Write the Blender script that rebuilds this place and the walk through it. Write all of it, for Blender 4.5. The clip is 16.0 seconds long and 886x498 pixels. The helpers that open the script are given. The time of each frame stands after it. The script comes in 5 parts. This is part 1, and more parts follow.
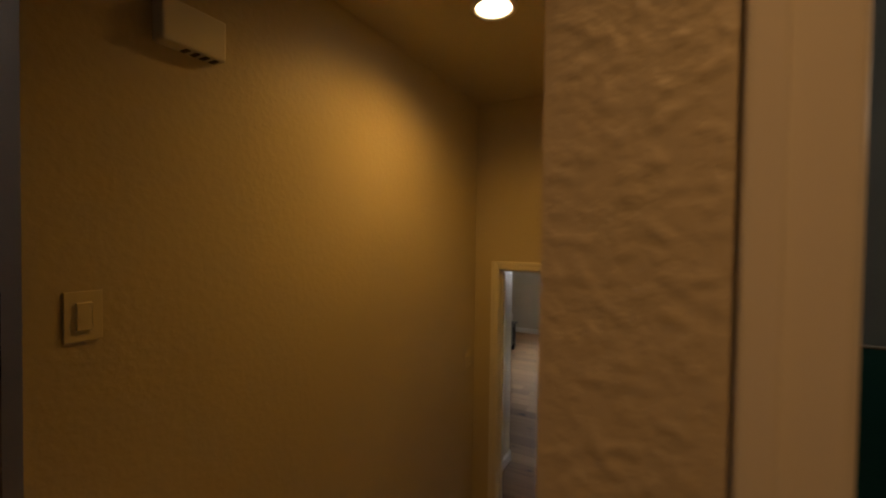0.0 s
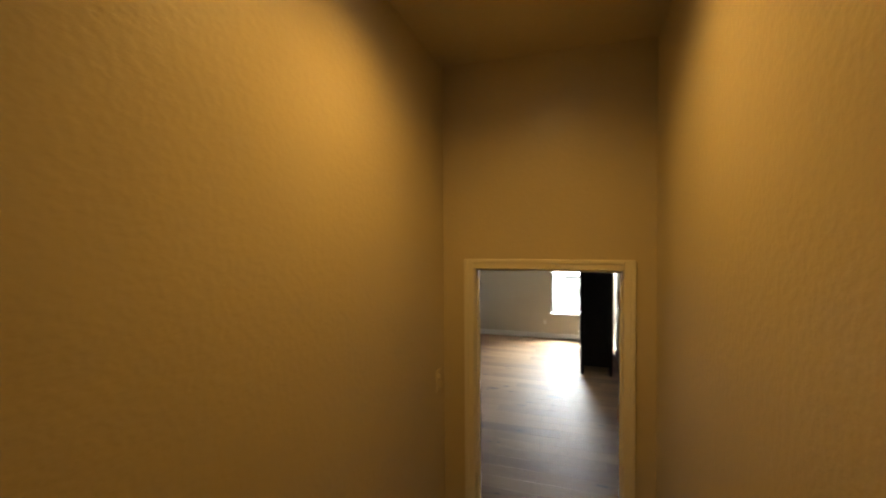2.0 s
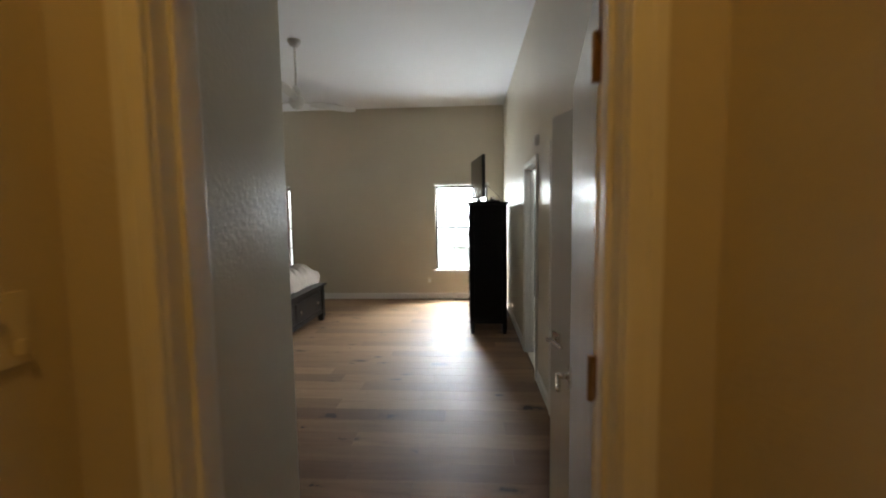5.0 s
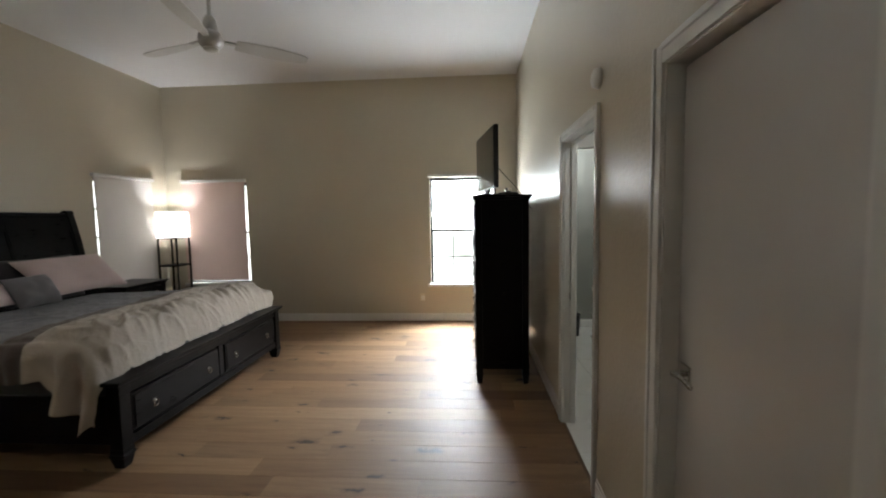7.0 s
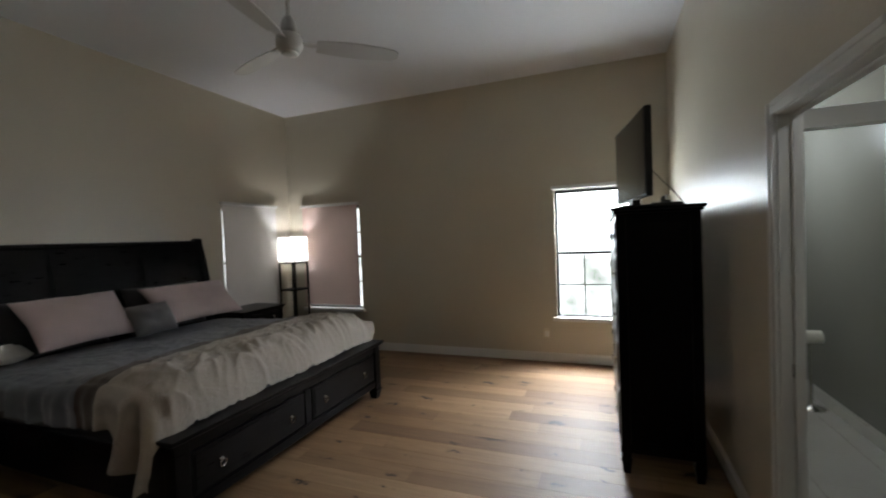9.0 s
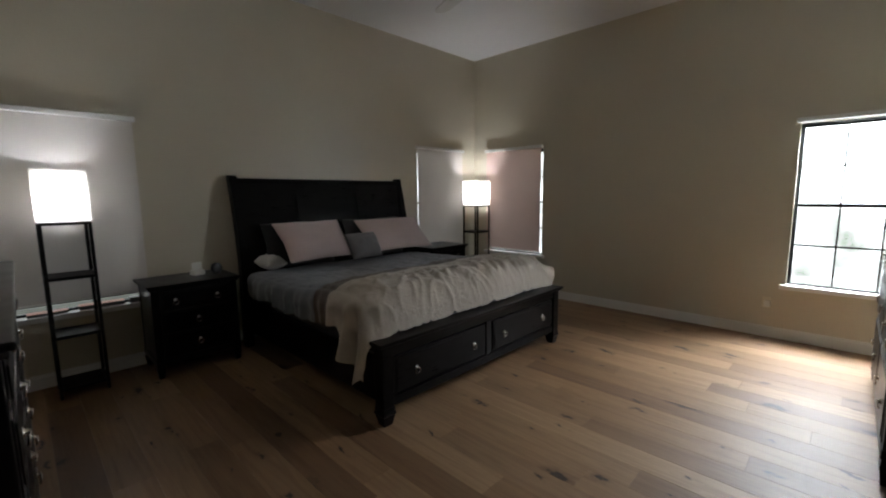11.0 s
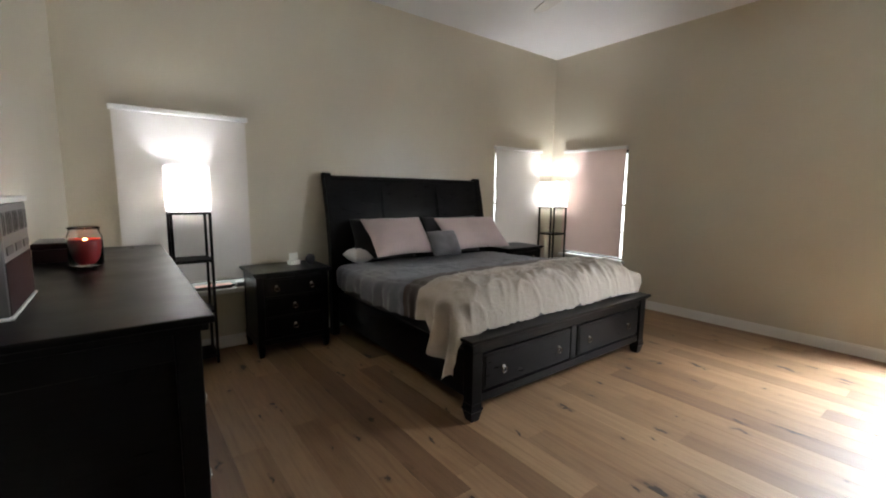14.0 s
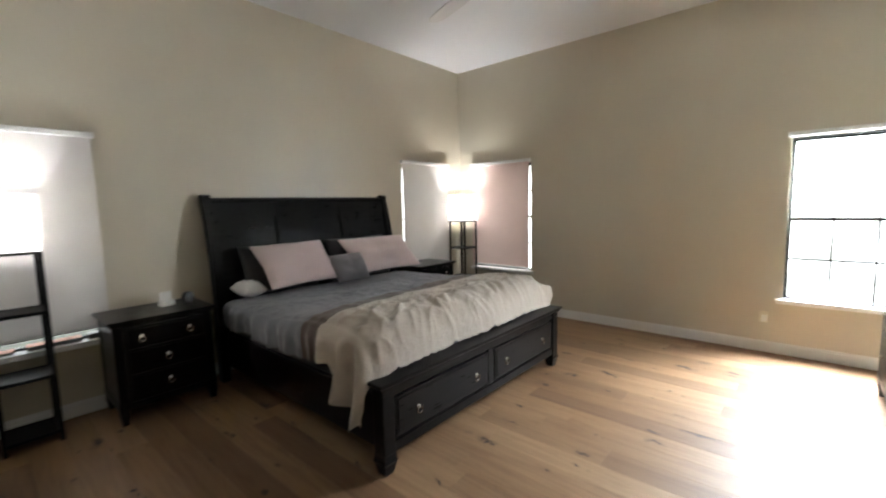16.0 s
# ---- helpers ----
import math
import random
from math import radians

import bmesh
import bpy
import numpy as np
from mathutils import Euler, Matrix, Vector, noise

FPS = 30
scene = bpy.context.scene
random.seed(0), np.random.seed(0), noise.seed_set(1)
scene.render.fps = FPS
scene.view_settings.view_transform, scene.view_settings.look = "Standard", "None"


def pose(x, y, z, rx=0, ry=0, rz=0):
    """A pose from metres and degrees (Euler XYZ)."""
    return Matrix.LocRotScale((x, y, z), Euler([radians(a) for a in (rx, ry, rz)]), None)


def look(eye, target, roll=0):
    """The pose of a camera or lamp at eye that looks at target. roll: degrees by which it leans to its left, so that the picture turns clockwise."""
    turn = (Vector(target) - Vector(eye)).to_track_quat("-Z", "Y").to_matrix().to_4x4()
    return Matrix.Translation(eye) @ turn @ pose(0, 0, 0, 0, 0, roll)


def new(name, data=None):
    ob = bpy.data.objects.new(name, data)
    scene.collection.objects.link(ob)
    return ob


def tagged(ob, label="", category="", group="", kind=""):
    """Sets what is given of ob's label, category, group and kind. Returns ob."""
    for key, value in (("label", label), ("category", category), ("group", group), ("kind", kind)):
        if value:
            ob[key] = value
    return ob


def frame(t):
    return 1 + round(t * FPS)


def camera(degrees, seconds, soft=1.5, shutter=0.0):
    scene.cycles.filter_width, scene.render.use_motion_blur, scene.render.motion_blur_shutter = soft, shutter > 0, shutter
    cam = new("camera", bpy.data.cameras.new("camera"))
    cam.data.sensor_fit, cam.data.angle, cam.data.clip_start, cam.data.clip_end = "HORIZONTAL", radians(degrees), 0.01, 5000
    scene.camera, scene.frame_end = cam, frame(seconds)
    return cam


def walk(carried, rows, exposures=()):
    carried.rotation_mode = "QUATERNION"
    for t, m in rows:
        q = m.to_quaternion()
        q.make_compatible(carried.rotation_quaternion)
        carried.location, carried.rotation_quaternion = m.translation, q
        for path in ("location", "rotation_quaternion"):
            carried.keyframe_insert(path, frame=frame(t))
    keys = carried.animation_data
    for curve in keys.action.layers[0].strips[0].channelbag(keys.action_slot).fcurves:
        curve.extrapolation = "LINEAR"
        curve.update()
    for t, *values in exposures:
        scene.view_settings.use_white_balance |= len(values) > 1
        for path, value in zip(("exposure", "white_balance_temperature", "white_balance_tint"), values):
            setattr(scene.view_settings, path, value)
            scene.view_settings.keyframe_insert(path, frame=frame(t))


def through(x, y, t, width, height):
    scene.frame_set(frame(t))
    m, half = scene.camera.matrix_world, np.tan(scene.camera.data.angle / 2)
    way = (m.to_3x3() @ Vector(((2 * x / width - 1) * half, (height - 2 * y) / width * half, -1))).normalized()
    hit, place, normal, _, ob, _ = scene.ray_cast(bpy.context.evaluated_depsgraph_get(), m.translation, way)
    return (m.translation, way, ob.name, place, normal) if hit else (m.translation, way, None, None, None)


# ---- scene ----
cam = camera(93.2, 16.0, soft=2.0, shutter=0.5)
PATH = [
    (0, (-0.147, -2.913, 2.247), (-1.095, -1.152, 2.201), 0.8),
    (0.3, (-0.211, -2.919, 2.235), (-1.155, -1.157, 2.172), -0.9),
    (0.5, (-0.258, -2.897, 2.251), (-1.171, -1.12, 2.144), -0.7),
    (0.8, (-0.326, -2.865, 2.223), (-1.258, -1.098, 2.13), -0.4),
    (1, (-0.386, -2.824, 2.22), (-1.289, -1.041, 2.133), -1.1),
    (1.5, (-0.473, -2.692, 2.227), (-1.318, -0.881, 2.16), -0.6),
    (2, (-0.579, -2.482, 2.216), (-1.219, -0.588, 2.166), -0.4),
    (2.5, (-0.643, -2.325, 2.196), (-0.92, -0.345, 2.125), -3.1),
    (3, (-0.595, -2.138, 2.109), (-0.434, -0.145, 2.078), -0.7),
    (3.5, (-0.59, -1.879, 1.958), (-0.427, 0.108, 1.797), -0.6),
    (4, (-0.6, -1.618, 1.803), (-0.604, 0.373, 1.624), -1.9),
    (4.2, (-0.595, -1.504, 1.739), (-0.654, 0.488, 1.575), -1.5),
    (6.3, (-0.727, 0.318, 1.549), (-0.9, 2.304, 1.387), -1.3),
    (6.5, (-0.697, 0.465, 1.549), (-0.878, 2.452, 1.418), -1.6),
    (7, (-0.685, 0.801, 1.566), (-0.815, 2.791, 1.41), -1.0),
    (7.5, (-0.679, 1.128, 1.59), (-0.8, 3.12, 1.458), -0.7),
    (8, (-0.653, 1.374, 1.637), (-0.965, 3.349, 1.577), -2.1),
    (8.5, (-0.671, 1.563, 1.638), (-1.273, 3.47, 1.591), -1.9),
    (9, (-0.722, 1.665, 1.6), (-1.435, 3.533, 1.546), -2.2),
    (9.5, (-0.759, 1.709, 1.552), (-1.773, 3.429, 1.432), -1.4),
    (10, (-0.791, 1.708, 1.512), (-1.991, 3.297, 1.322), -0.8),
    (12.5, (-0.896, 1.561, 1.491), (-2.4, 2.854, 1.23), 0.2),
    (13, (-0.919, 1.528, 1.489), (-2.436, 2.805, 1.232), 1.1),
    (13.5, (-0.942, 1.5, 1.489), (-2.494, 2.734, 1.225), 0.7),
    (14, (-0.965, 1.478, 1.497), (-2.539, 2.684, 1.236), 0.7),
    (14.5, (-0.997, 1.474, 1.507), (-2.563, 2.691, 1.249), 0.5),
    (15, (-1.034, 1.488, 1.522), (-2.562, 2.758, 1.296), 0.2),
    (15.5, (-1.077, 1.555, 1.536), (-2.517, 2.918, 1.278), -0.7),
    (16, (-1.129, 1.73, 1.57), (-2.433, 3.23, 1.358), -1.3),
]
walk(cam, [(t, look(eye, target, roll)) for t, eye, target, roll in PATH],
     [(0, -0.05, 7300, 16), (0.8, 0.12, 7200, 15), (1.5, 0.38, 7000, 12), (2.5, 0.62, 6700, 6), (4.0, 0.33, 6500, 8), (6.3, 0.34, 6600, 11), (7.5, 0.08, 6600, 11),
      (9.0, -0.5, 6400, 11), (10.0, -0.65, 6400, 11), (12.5, 0.25, 6450, 12), (14.5, 0.86, 6450, 12), (16.0, 1.02, 6450, 11)])

# ---- world, sun, large lights ----
world = bpy.data.worlds.new("world")
scene.world = world
world.use_nodes = True
wn = world.node_tree
sky = wn.nodes.new("ShaderNodeTexSky")
sky.sky_type = 'NISHITA'
sky.sun_disc = False
sky.sun_elevation = radians(48)
sky.sun_rotation = radians(200)
wn.nodes["Background"].inputs["Strength"].default_value = 0.12
wn.links.new(sky.outputs["Color"], wn.nodes["Background"].inputs["Color"])


def area_lamp(name, eye, target, sx, sy, watts, colour):
    data = bpy.data.lights.new(name, 'AREA')
    data.shape, data.size, data.size_y, data.energy, data.color = 'RECTANGLE', sx, sy, watts, colour
    ob = new(name, data)
    ob.matrix_world = look(eye, target)
    return ob


def point_lamp(name, at, watts, colour, radius):
    data = bpy.data.lights.new(name, 'POINT')
    data.energy, data.color, data.shadow_soft_size = watts, colour, radius
    ob = new(name, data)
    ob.location = at
    return ob


sun_data = bpy.data.lights.new("sun", 'SUN')
sun_data.energy, sun_data.angle, sun_data.color = 1.0, radians(10), (1.0, 0.95, 0.88)
sun = new("sun", sun_data)
sun.matrix_world = look((3, 4, 8), (2.2, 6.6, 0))
# sky light that falls through the uncovered window
area_lamp("window_sky_light", (-0.8, 7.75, 2.75), (-0.95, 6.2, 0.55), 1.3, 1.1, 1300, (0.85, 0.935, 1.0))
area_lamp("window_opening_light", (-0.785, 7.145, 1.745), (-0.785, 5.0, 1.745), 0.95, 0.74, 50, (0.86, 0.94, 1.0))
# recessed stair light, two bedside bulbs, added bathroom fill
spot_data = bpy.data.lights.new("stair_light", 'SPOT')
spot_data.energy, spot_data.color, spot_data.spot_size, spot_data.spot_blend = 25, (1.0, 0.52, 0.095), radians(160), 0.85
spot_data.shadow_soft_size = 0.05
spot = new("stair_light", spot_data)
spot.location = (-0.80, -1.29, 3.17)
LAMP_A, LAMP_B = (-5.10, 1.925), (-5.085, 6.755)
for (lx, ly), watts in ((LAMP_A, 22), (LAMP_B, 42)):
    point_lamp("bulb_light", (lx, ly, 1.48), watts, (0.95, 0.97, 1.0), 0.065)
# unseen fill lamps added in the bathroom; the far one makes the wall's highlight
point_lamp("bathroom_fill", (0.60, 3.35, 2.5), 9, (0.92, 0.97, 1.0), 0.1)
point_lamp("bathroom_fill", (0.42, 6.25, 2.35), 20, (0.84, 0.93, 1.0), 0.18)
# fill added to brighten the side room, no fitting there
point_lamp("side_room_fill", (1.8, -1.8, 2.8), 4, (1.0, 0.88, 0.7), 0.1)
# unseen spot added over the landing to brighten the stairwell wall's end
hall_data = bpy.data.lights.new("hall_fill", 'SPOT')
hall_data.energy, hall_data.color, hall_data.spot_size, hall_data.spot_blend = 18, (1.0, 0.53, 0.19), radians(96), 0.7
hall_data.shadow_soft_size = 0.05
hall = new("hall_fill", hall_data)
hall.location = (0.0, -3.25, 3.17)
hall.rotation_euler = (radians(8), 0, 0)
# invented fill for the living room, without a lamp body
point_lamp("living_room_fill", (-4.6, -2.2, 2.9), 4, (1.0, 0.75, 0.5), 0.1)


# ---- materials ----
def material(name, colour, rough=0.5, metal=0.0):
    m = bpy.data.materials.new(name)
    m.use_nodes = True
    b = m.node_tree.nodes["Principled BSDF"]
    b.inputs["Base Color"].default_value = (*colour, 1)
    b.inputs["Roughness"].default_value = rough
    b.inputs["Metallic"].default_value = metal
    return m


def node(m, kind, **values):
    n = m.node_tree.nodes.new(kind)
    for key, value in values.items():
        n.inputs[key.replace("_", " ")].default_value = value
    return n


def link(m, a, out, b, inp):
    m.node_tree.links.new(a.outputs[out], b.inputs[inp])


def bsdf(m):
    return m.node_tree.nodes["Principled BSDF"]


def coords(m, stretch=(1, 1, 1), shift=False):
    tc = m.node_tree.nodes.new("ShaderNodeTexCoord")
    mp = m.node_tree.nodes.new("ShaderNodeMapping")
    mp.inputs["Scale"].default_value = stretch
    link(m, tc, "Object", mp, "Vector")
    if shift:
        info = m.node_tree.nodes.new("ShaderNodeObjectInfo")
        mul = m.node_tree.nodes.new("ShaderNodeVectorMath")
        mul.operation = 'SCALE'
        mul.inputs["Scale"].default_value = 37.0
        comb = m.node_tree.nodes.new("ShaderNodeCombineXYZ")
        for k in "XYZ":
            link(m, info, "Random", comb, k)
        link(m, comb, "Vector", mul, 0)
        link(m, mul, "Vector", mp, "Location")
    return mp


def ramp(m, stops):
    n = m.node_tree.nodes.new("ShaderNodeValToRGB")
    el = n.color_ramp.elements
    while len(el) < len(stops):
        el.new(0.5)
    for e, (pos, col) in zip(el, stops):
        e.position, e.color = pos, (*col, 1)
    return n


def vary(m, colour, amount, scale, detail=4.0):
    """Base colour that wanders a little, at two scales."""
    mp = coords(m)
    big = node(m, "ShaderNodeTexNoise", Scale=scale, Detail=detail, Roughness=0.55)
    link(m, mp, "Vector", big, "Vector")
    lo = tuple(c * (1 - amount) for c in colour)
    hi = tuple(min(1, c * (1 + amount)) for c in colour)
    r = ramp(m, [(0.15, lo), (0.85, hi)])
    link(m, big, "Fac", r, "Fac")
    link(m, r, "Color", bsdf(m), "Base Color")
    return mp


def bump(m, mp, scale, strength, distance, detail=3.0, kind="ShaderNodeTexNoise", stops=None):
    n = m.node_tree.nodes.new(kind)
    n.inputs["Scale"].default_value = scale
    if "Detail" in n.inputs:
        n.inputs["Detail"].default_value = detail
    link(m, mp, "Vector", n, "Vector")
    b = node(m, "ShaderNodeBump", Strength=strength, Distance=distance)
    out = "Fac" if "Fac" in n.outputs else "Distance"
    if stops:
        r = ramp(m, stops)
        link(m, n, out, r, "Fac")
        link(m, r, "Color", b, "Height")
    else:
        link(m, n, out, b, "Height")
    link(m, b, "Normal", bsdf(m), "Normal")
    return b


def paint(name, colour, rough, amount=0.05, relief=0.14):
    m = material(name, colour, rough)
    mp = vary(m, colour, amount, 1.3)
    rn = node(m, "ShaderNodeTexNoise", Scale=2.2, Detail=2.0)
    link(m, mp, "Vector", rn, "Vector")
    mr = node(m, "ShaderNodeMapRange", To_Min=rough - 0.025, To_Max=rough + 0.03)
    link(m, rn, "Fac", mr, "Value")
    link(m, mr, "Result", bsdf(m), "Roughness")
    bump(m, mp, 42, relief, 0.004, 3.0, stops=[(0.42, (0, 0, 0)), (0.62, (1, 1, 1))])
    return m


M_WALL = paint("tan_wall_paint", (0.565, 0.512, 0.405), 0.32)
M_STAIR_WALL = paint("tan_stairwell_paint", (0.565, 0.512, 0.405), 0.48)
M_BATH_WALL = paint("bathroom_wall_paint", (0.31, 0.31, 0.285), 0.18)
M_HALL_WALL = paint("hall_wall_paint", (0.56, 0.48, 0.34), 0.5)
M_GREY_WALL = paint("blue_grey_wall_paint", (0.30, 0.36, 0.42), 0.5)
M_CEIL = paint("white_ceiling_paint", (0.80, 0.80, 0.805), 0.7, 0.02, 0.25)
M_TRIM = material("white_trim_paint", (0.76, 0.75, 0.72), 0.32)
bump(M_TRIM, vary(M_TRIM, (0.76, 0.75, 0.72), 0.03, 3), 60, 0.06, 0.002)
M_DOOR = material("white_door_paint", (0.70, 0.685, 0.66), 0.22)
bump(M_DOOR, vary(M_DOOR, (0.70, 0.685, 0.66), 0.03, 2), 35, 0.05, 0.002)


def black_wood(name, colour, rough):
    m = material(name, colour, rough)
    mp = coords(m, (1.5, 1.5, 14))
    n = node(m, "ShaderNodeTexNoise", Scale=5.0, Detail=6.0)
    link(m, mp, "Vector", n, "Vector")
    r = ramp(m, [(0.3, tuple(c * 0.7 for c in colour)), (0.75, tuple(c * 1.5 for c in colour))])
    link(m, n, "Fac", r, "Fac")
    link(m, r, "Color", bsdf(m), "Base Color")
    mr = node(m, "ShaderNodeMapRange", To_Min=rough - 0.05, To_Max=rough + 0.12)
    link(m, n, "Fac", mr, "Value")
    link(m, mr, "Result", bsdf(m), "Roughness")
    bsdf(m).inputs["Specular IOR Level"].default_value = 0.12
    b = node(m, "ShaderNodeBump", Strength=0.05, Distance=0.002)
    link(m, n, "Fac", b, "Height")
    link(m, b, "Normal", bsdf(m), "Normal")
    return m


M_BLACK = black_wood("black_stained_wood", (0.0036, 0.0031, 0.0033), 0.27)
M_DARKMETAL = black_wood("black_lamp_frame", (0.012, 0.011, 0.011), 0.4)
M_BRONZE = material("dark_bronze_aluminium", (0.025, 0.024, 0.025), 0.4, 0.6)
M_BAR = material("grey_glazing_bar", (0.05, 0.05, 0.053), 0.45)
M_CHROME = material("polished_nickel", (0.72, 0.71, 0.68), 0.18, 1.0)
M_BRASS = material("aged_brass", (0.30, 0.17, 0.07), 0.35, 1.0)
M_WHITE_PLASTIC = material("white_plastic", (0.78, 0.77, 0.72), 0.4)
M_CREAM_PLASTIC = material("cream_plastic", (0.66, 0.61, 0.48), 0.45)
M_DARK = material("black_plastic", (0.012, 0.012, 0.013), 0.35)
M_SCREEN = material("black_screen_glass", (0.006, 0.006, 0.007), 0.12)
M_FAN = material("white_fan_enamel", (0.62, 0.61, 0.58), 0.35)


def cloth(name, colour, amount=0.12, weave=220, rough=0.9, damask=0.0):
    m = material(name, colour, rough)
    mp = vary(m, colour, amount, 2.5, 6)
    bsdf(m).inputs["Sheen Weight"].default_value = 0.25
    if damask:
        nz = node(m, "ShaderNodeTexNoise", Scale=7.0, Detail=5.0, Roughness=0.6, Distortion=1.6)
        link(m, mp, "Vector", nz, "Vector")
        fold = ramp(m, [(0.36, (0, 0, 0)), (0.5, (1, 1, 1)), (0.64, (0, 0, 0))])
        link(m, nz, "Fac", fold, "Fac")
        b1 = node(m, "ShaderNodeBump", Strength=damask, Distance=0.022)
        link(m, fold, "Color", b1, "Height")
        link(m, b1, "Normal", bsdf(m), "Normal")
    else:
        bump(m, mp, weave, 0.12, 0.002, 2)
    return m


M_DUVET_GREY = cloth("slate_grey_cotton", (0.145, 0.155, 0.178), damask=0.12)
M_DUVET_BAND = cloth("taupe_brown_band", (0.082, 0.058, 0.047), damask=0.12)
M_DUVET_BEIGE = cloth("beige_damask", (0.47, 0.41, 0.345), damask=0.22)
M_PILLOW = cloth("pinkish_beige_cotton", (0.53, 0.42, 0.405))
M_CUSHION = cloth("slate_velvet", (0.15, 0.142, 0.145))
M_SHEET = cloth("white_and_grey_cotton", (0.62, 0.60, 0.57))
M_MATTRESS = cloth("dark_mattress_fabric", (0.05, 0.05, 0.055))
M_TEAL = cloth("teal_towelling", (0.01, 0.17, 0.17))
M_SOFA = cloth("dark_sofa_fabric", (0.02, 0.018, 0.018))


def translucent(name, colour, through):
    m = material(name, colour, 0.8)
    mp = vary(m, colour, 0.05, 3)
    bump(m, mp, 300, 0.05, 0.001, 2)
    t = node(m, "ShaderNodeBsdfTranslucent")
    t.inputs["Color"].default_value = (*colour, 1)
    mix = m.node_tree.nodes.new("ShaderNodeMixShader")
    mix.inputs["Fac"].default_value = through
    link(m, bsdf(m), "BSDF", mix, 1)
    link(m, t, "BSDF", mix, 2)
    link(m, mix, "Shader", m.node_tree.nodes["Material Output"], "Surface")
    return m


def sheer(m, amount):
    """Lets part of the light straight through a thin cloth."""
    out = m.node_tree.nodes["Material Output"]
    last = out.inputs["Surface"].links[0].from_node
    clear = node(m, "ShaderNodeBsdfTransparent")
    mix = m.node_tree.nodes.new("ShaderNodeMixShader")
    mix.inputs["Fac"].default_value = amount
    link(m, last, "Shader", mix, 1)
    link(m, clear, "BSDF", mix, 2)
    link(m, mix, "Shader", out, "Surface")


M_SHADE = translucent("white_linen_shade", (0.88, 0.86, 0.82), 0.62)
sheer(M_SHADE, 0.06)
M_BLIND = translucent("off_white_roller_fabric", (0.64, 0.60, 0.56), 0.06)
M_BLIND_PINK = translucent("pinkish_roller_fabric", (0.66, 0.49, 0.43), 0.09)


def glow(name, colour, strength):
    m = material(name, colour, 0.5)
    bsdf(m).inputs["Emission Color"].default_value = (*colour, 1)
    bsdf(m).inputs["Emission Strength"].default_value = strength
    return m


M_LENS = glow("downlight_lens", (1.0, 0.80, 0.50), 9.0)
M_BULB = glow("warm_bulb", (1.0, 0.9, 0.75), 14.0)


def glass(name, rough=0.0):
    m = bpy.data.materials.new(name)
    m.use_nodes = True
    b = bsdf(m)
    b.inputs["Base Color"].default_value = (0.96, 0.98, 0.97, 1)
    b.inputs["Roughness"].default_value = rough
    b.inputs["Transmission Weight"].default_value = 1.0
    b.inputs["IOR"].default_value = 1.45
    return m


M_GLASS = glass("clear_glass")
M_WAX = material("red_candle_wax", (0.26, 0.005, 0.007), 0.4)
bsdf(M_WAX).inputs["Subsurface Weight"].default_value = 0.15
bsdf(M_WAX).inputs["Subsurface Radius"].default_value = (0.03, 0.006, 0.004)
M_MAROON = material("maroon_lacquer", (0.016, 0.003, 0.004), 0.3)
M_CARD = material("pale_printed_card", (0.15, 0.143, 0.135), 0.5)
M_CARD_DARK = material("dark_print", (0.05, 0.04, 0.04), 0.5)
M_CARD_RED = material("dark_red_print", (0.028, 0.008, 0.007), 0.6)
bsdf(M_CARD_RED).inputs["Specular IOR Level"].default_value = 0.15
M_PAPER = material("red_and_white_paper", (0.42, 0.16, 0.10), 0.6)
M_TILE = material("pale_floor_tile", (0.62, 0.61, 0.58), 0.25)
bump(M_TILE, vary(M_TILE, (0.62, 0.61, 0.58), 0.06, 2), 12, 0.03, 0.002)


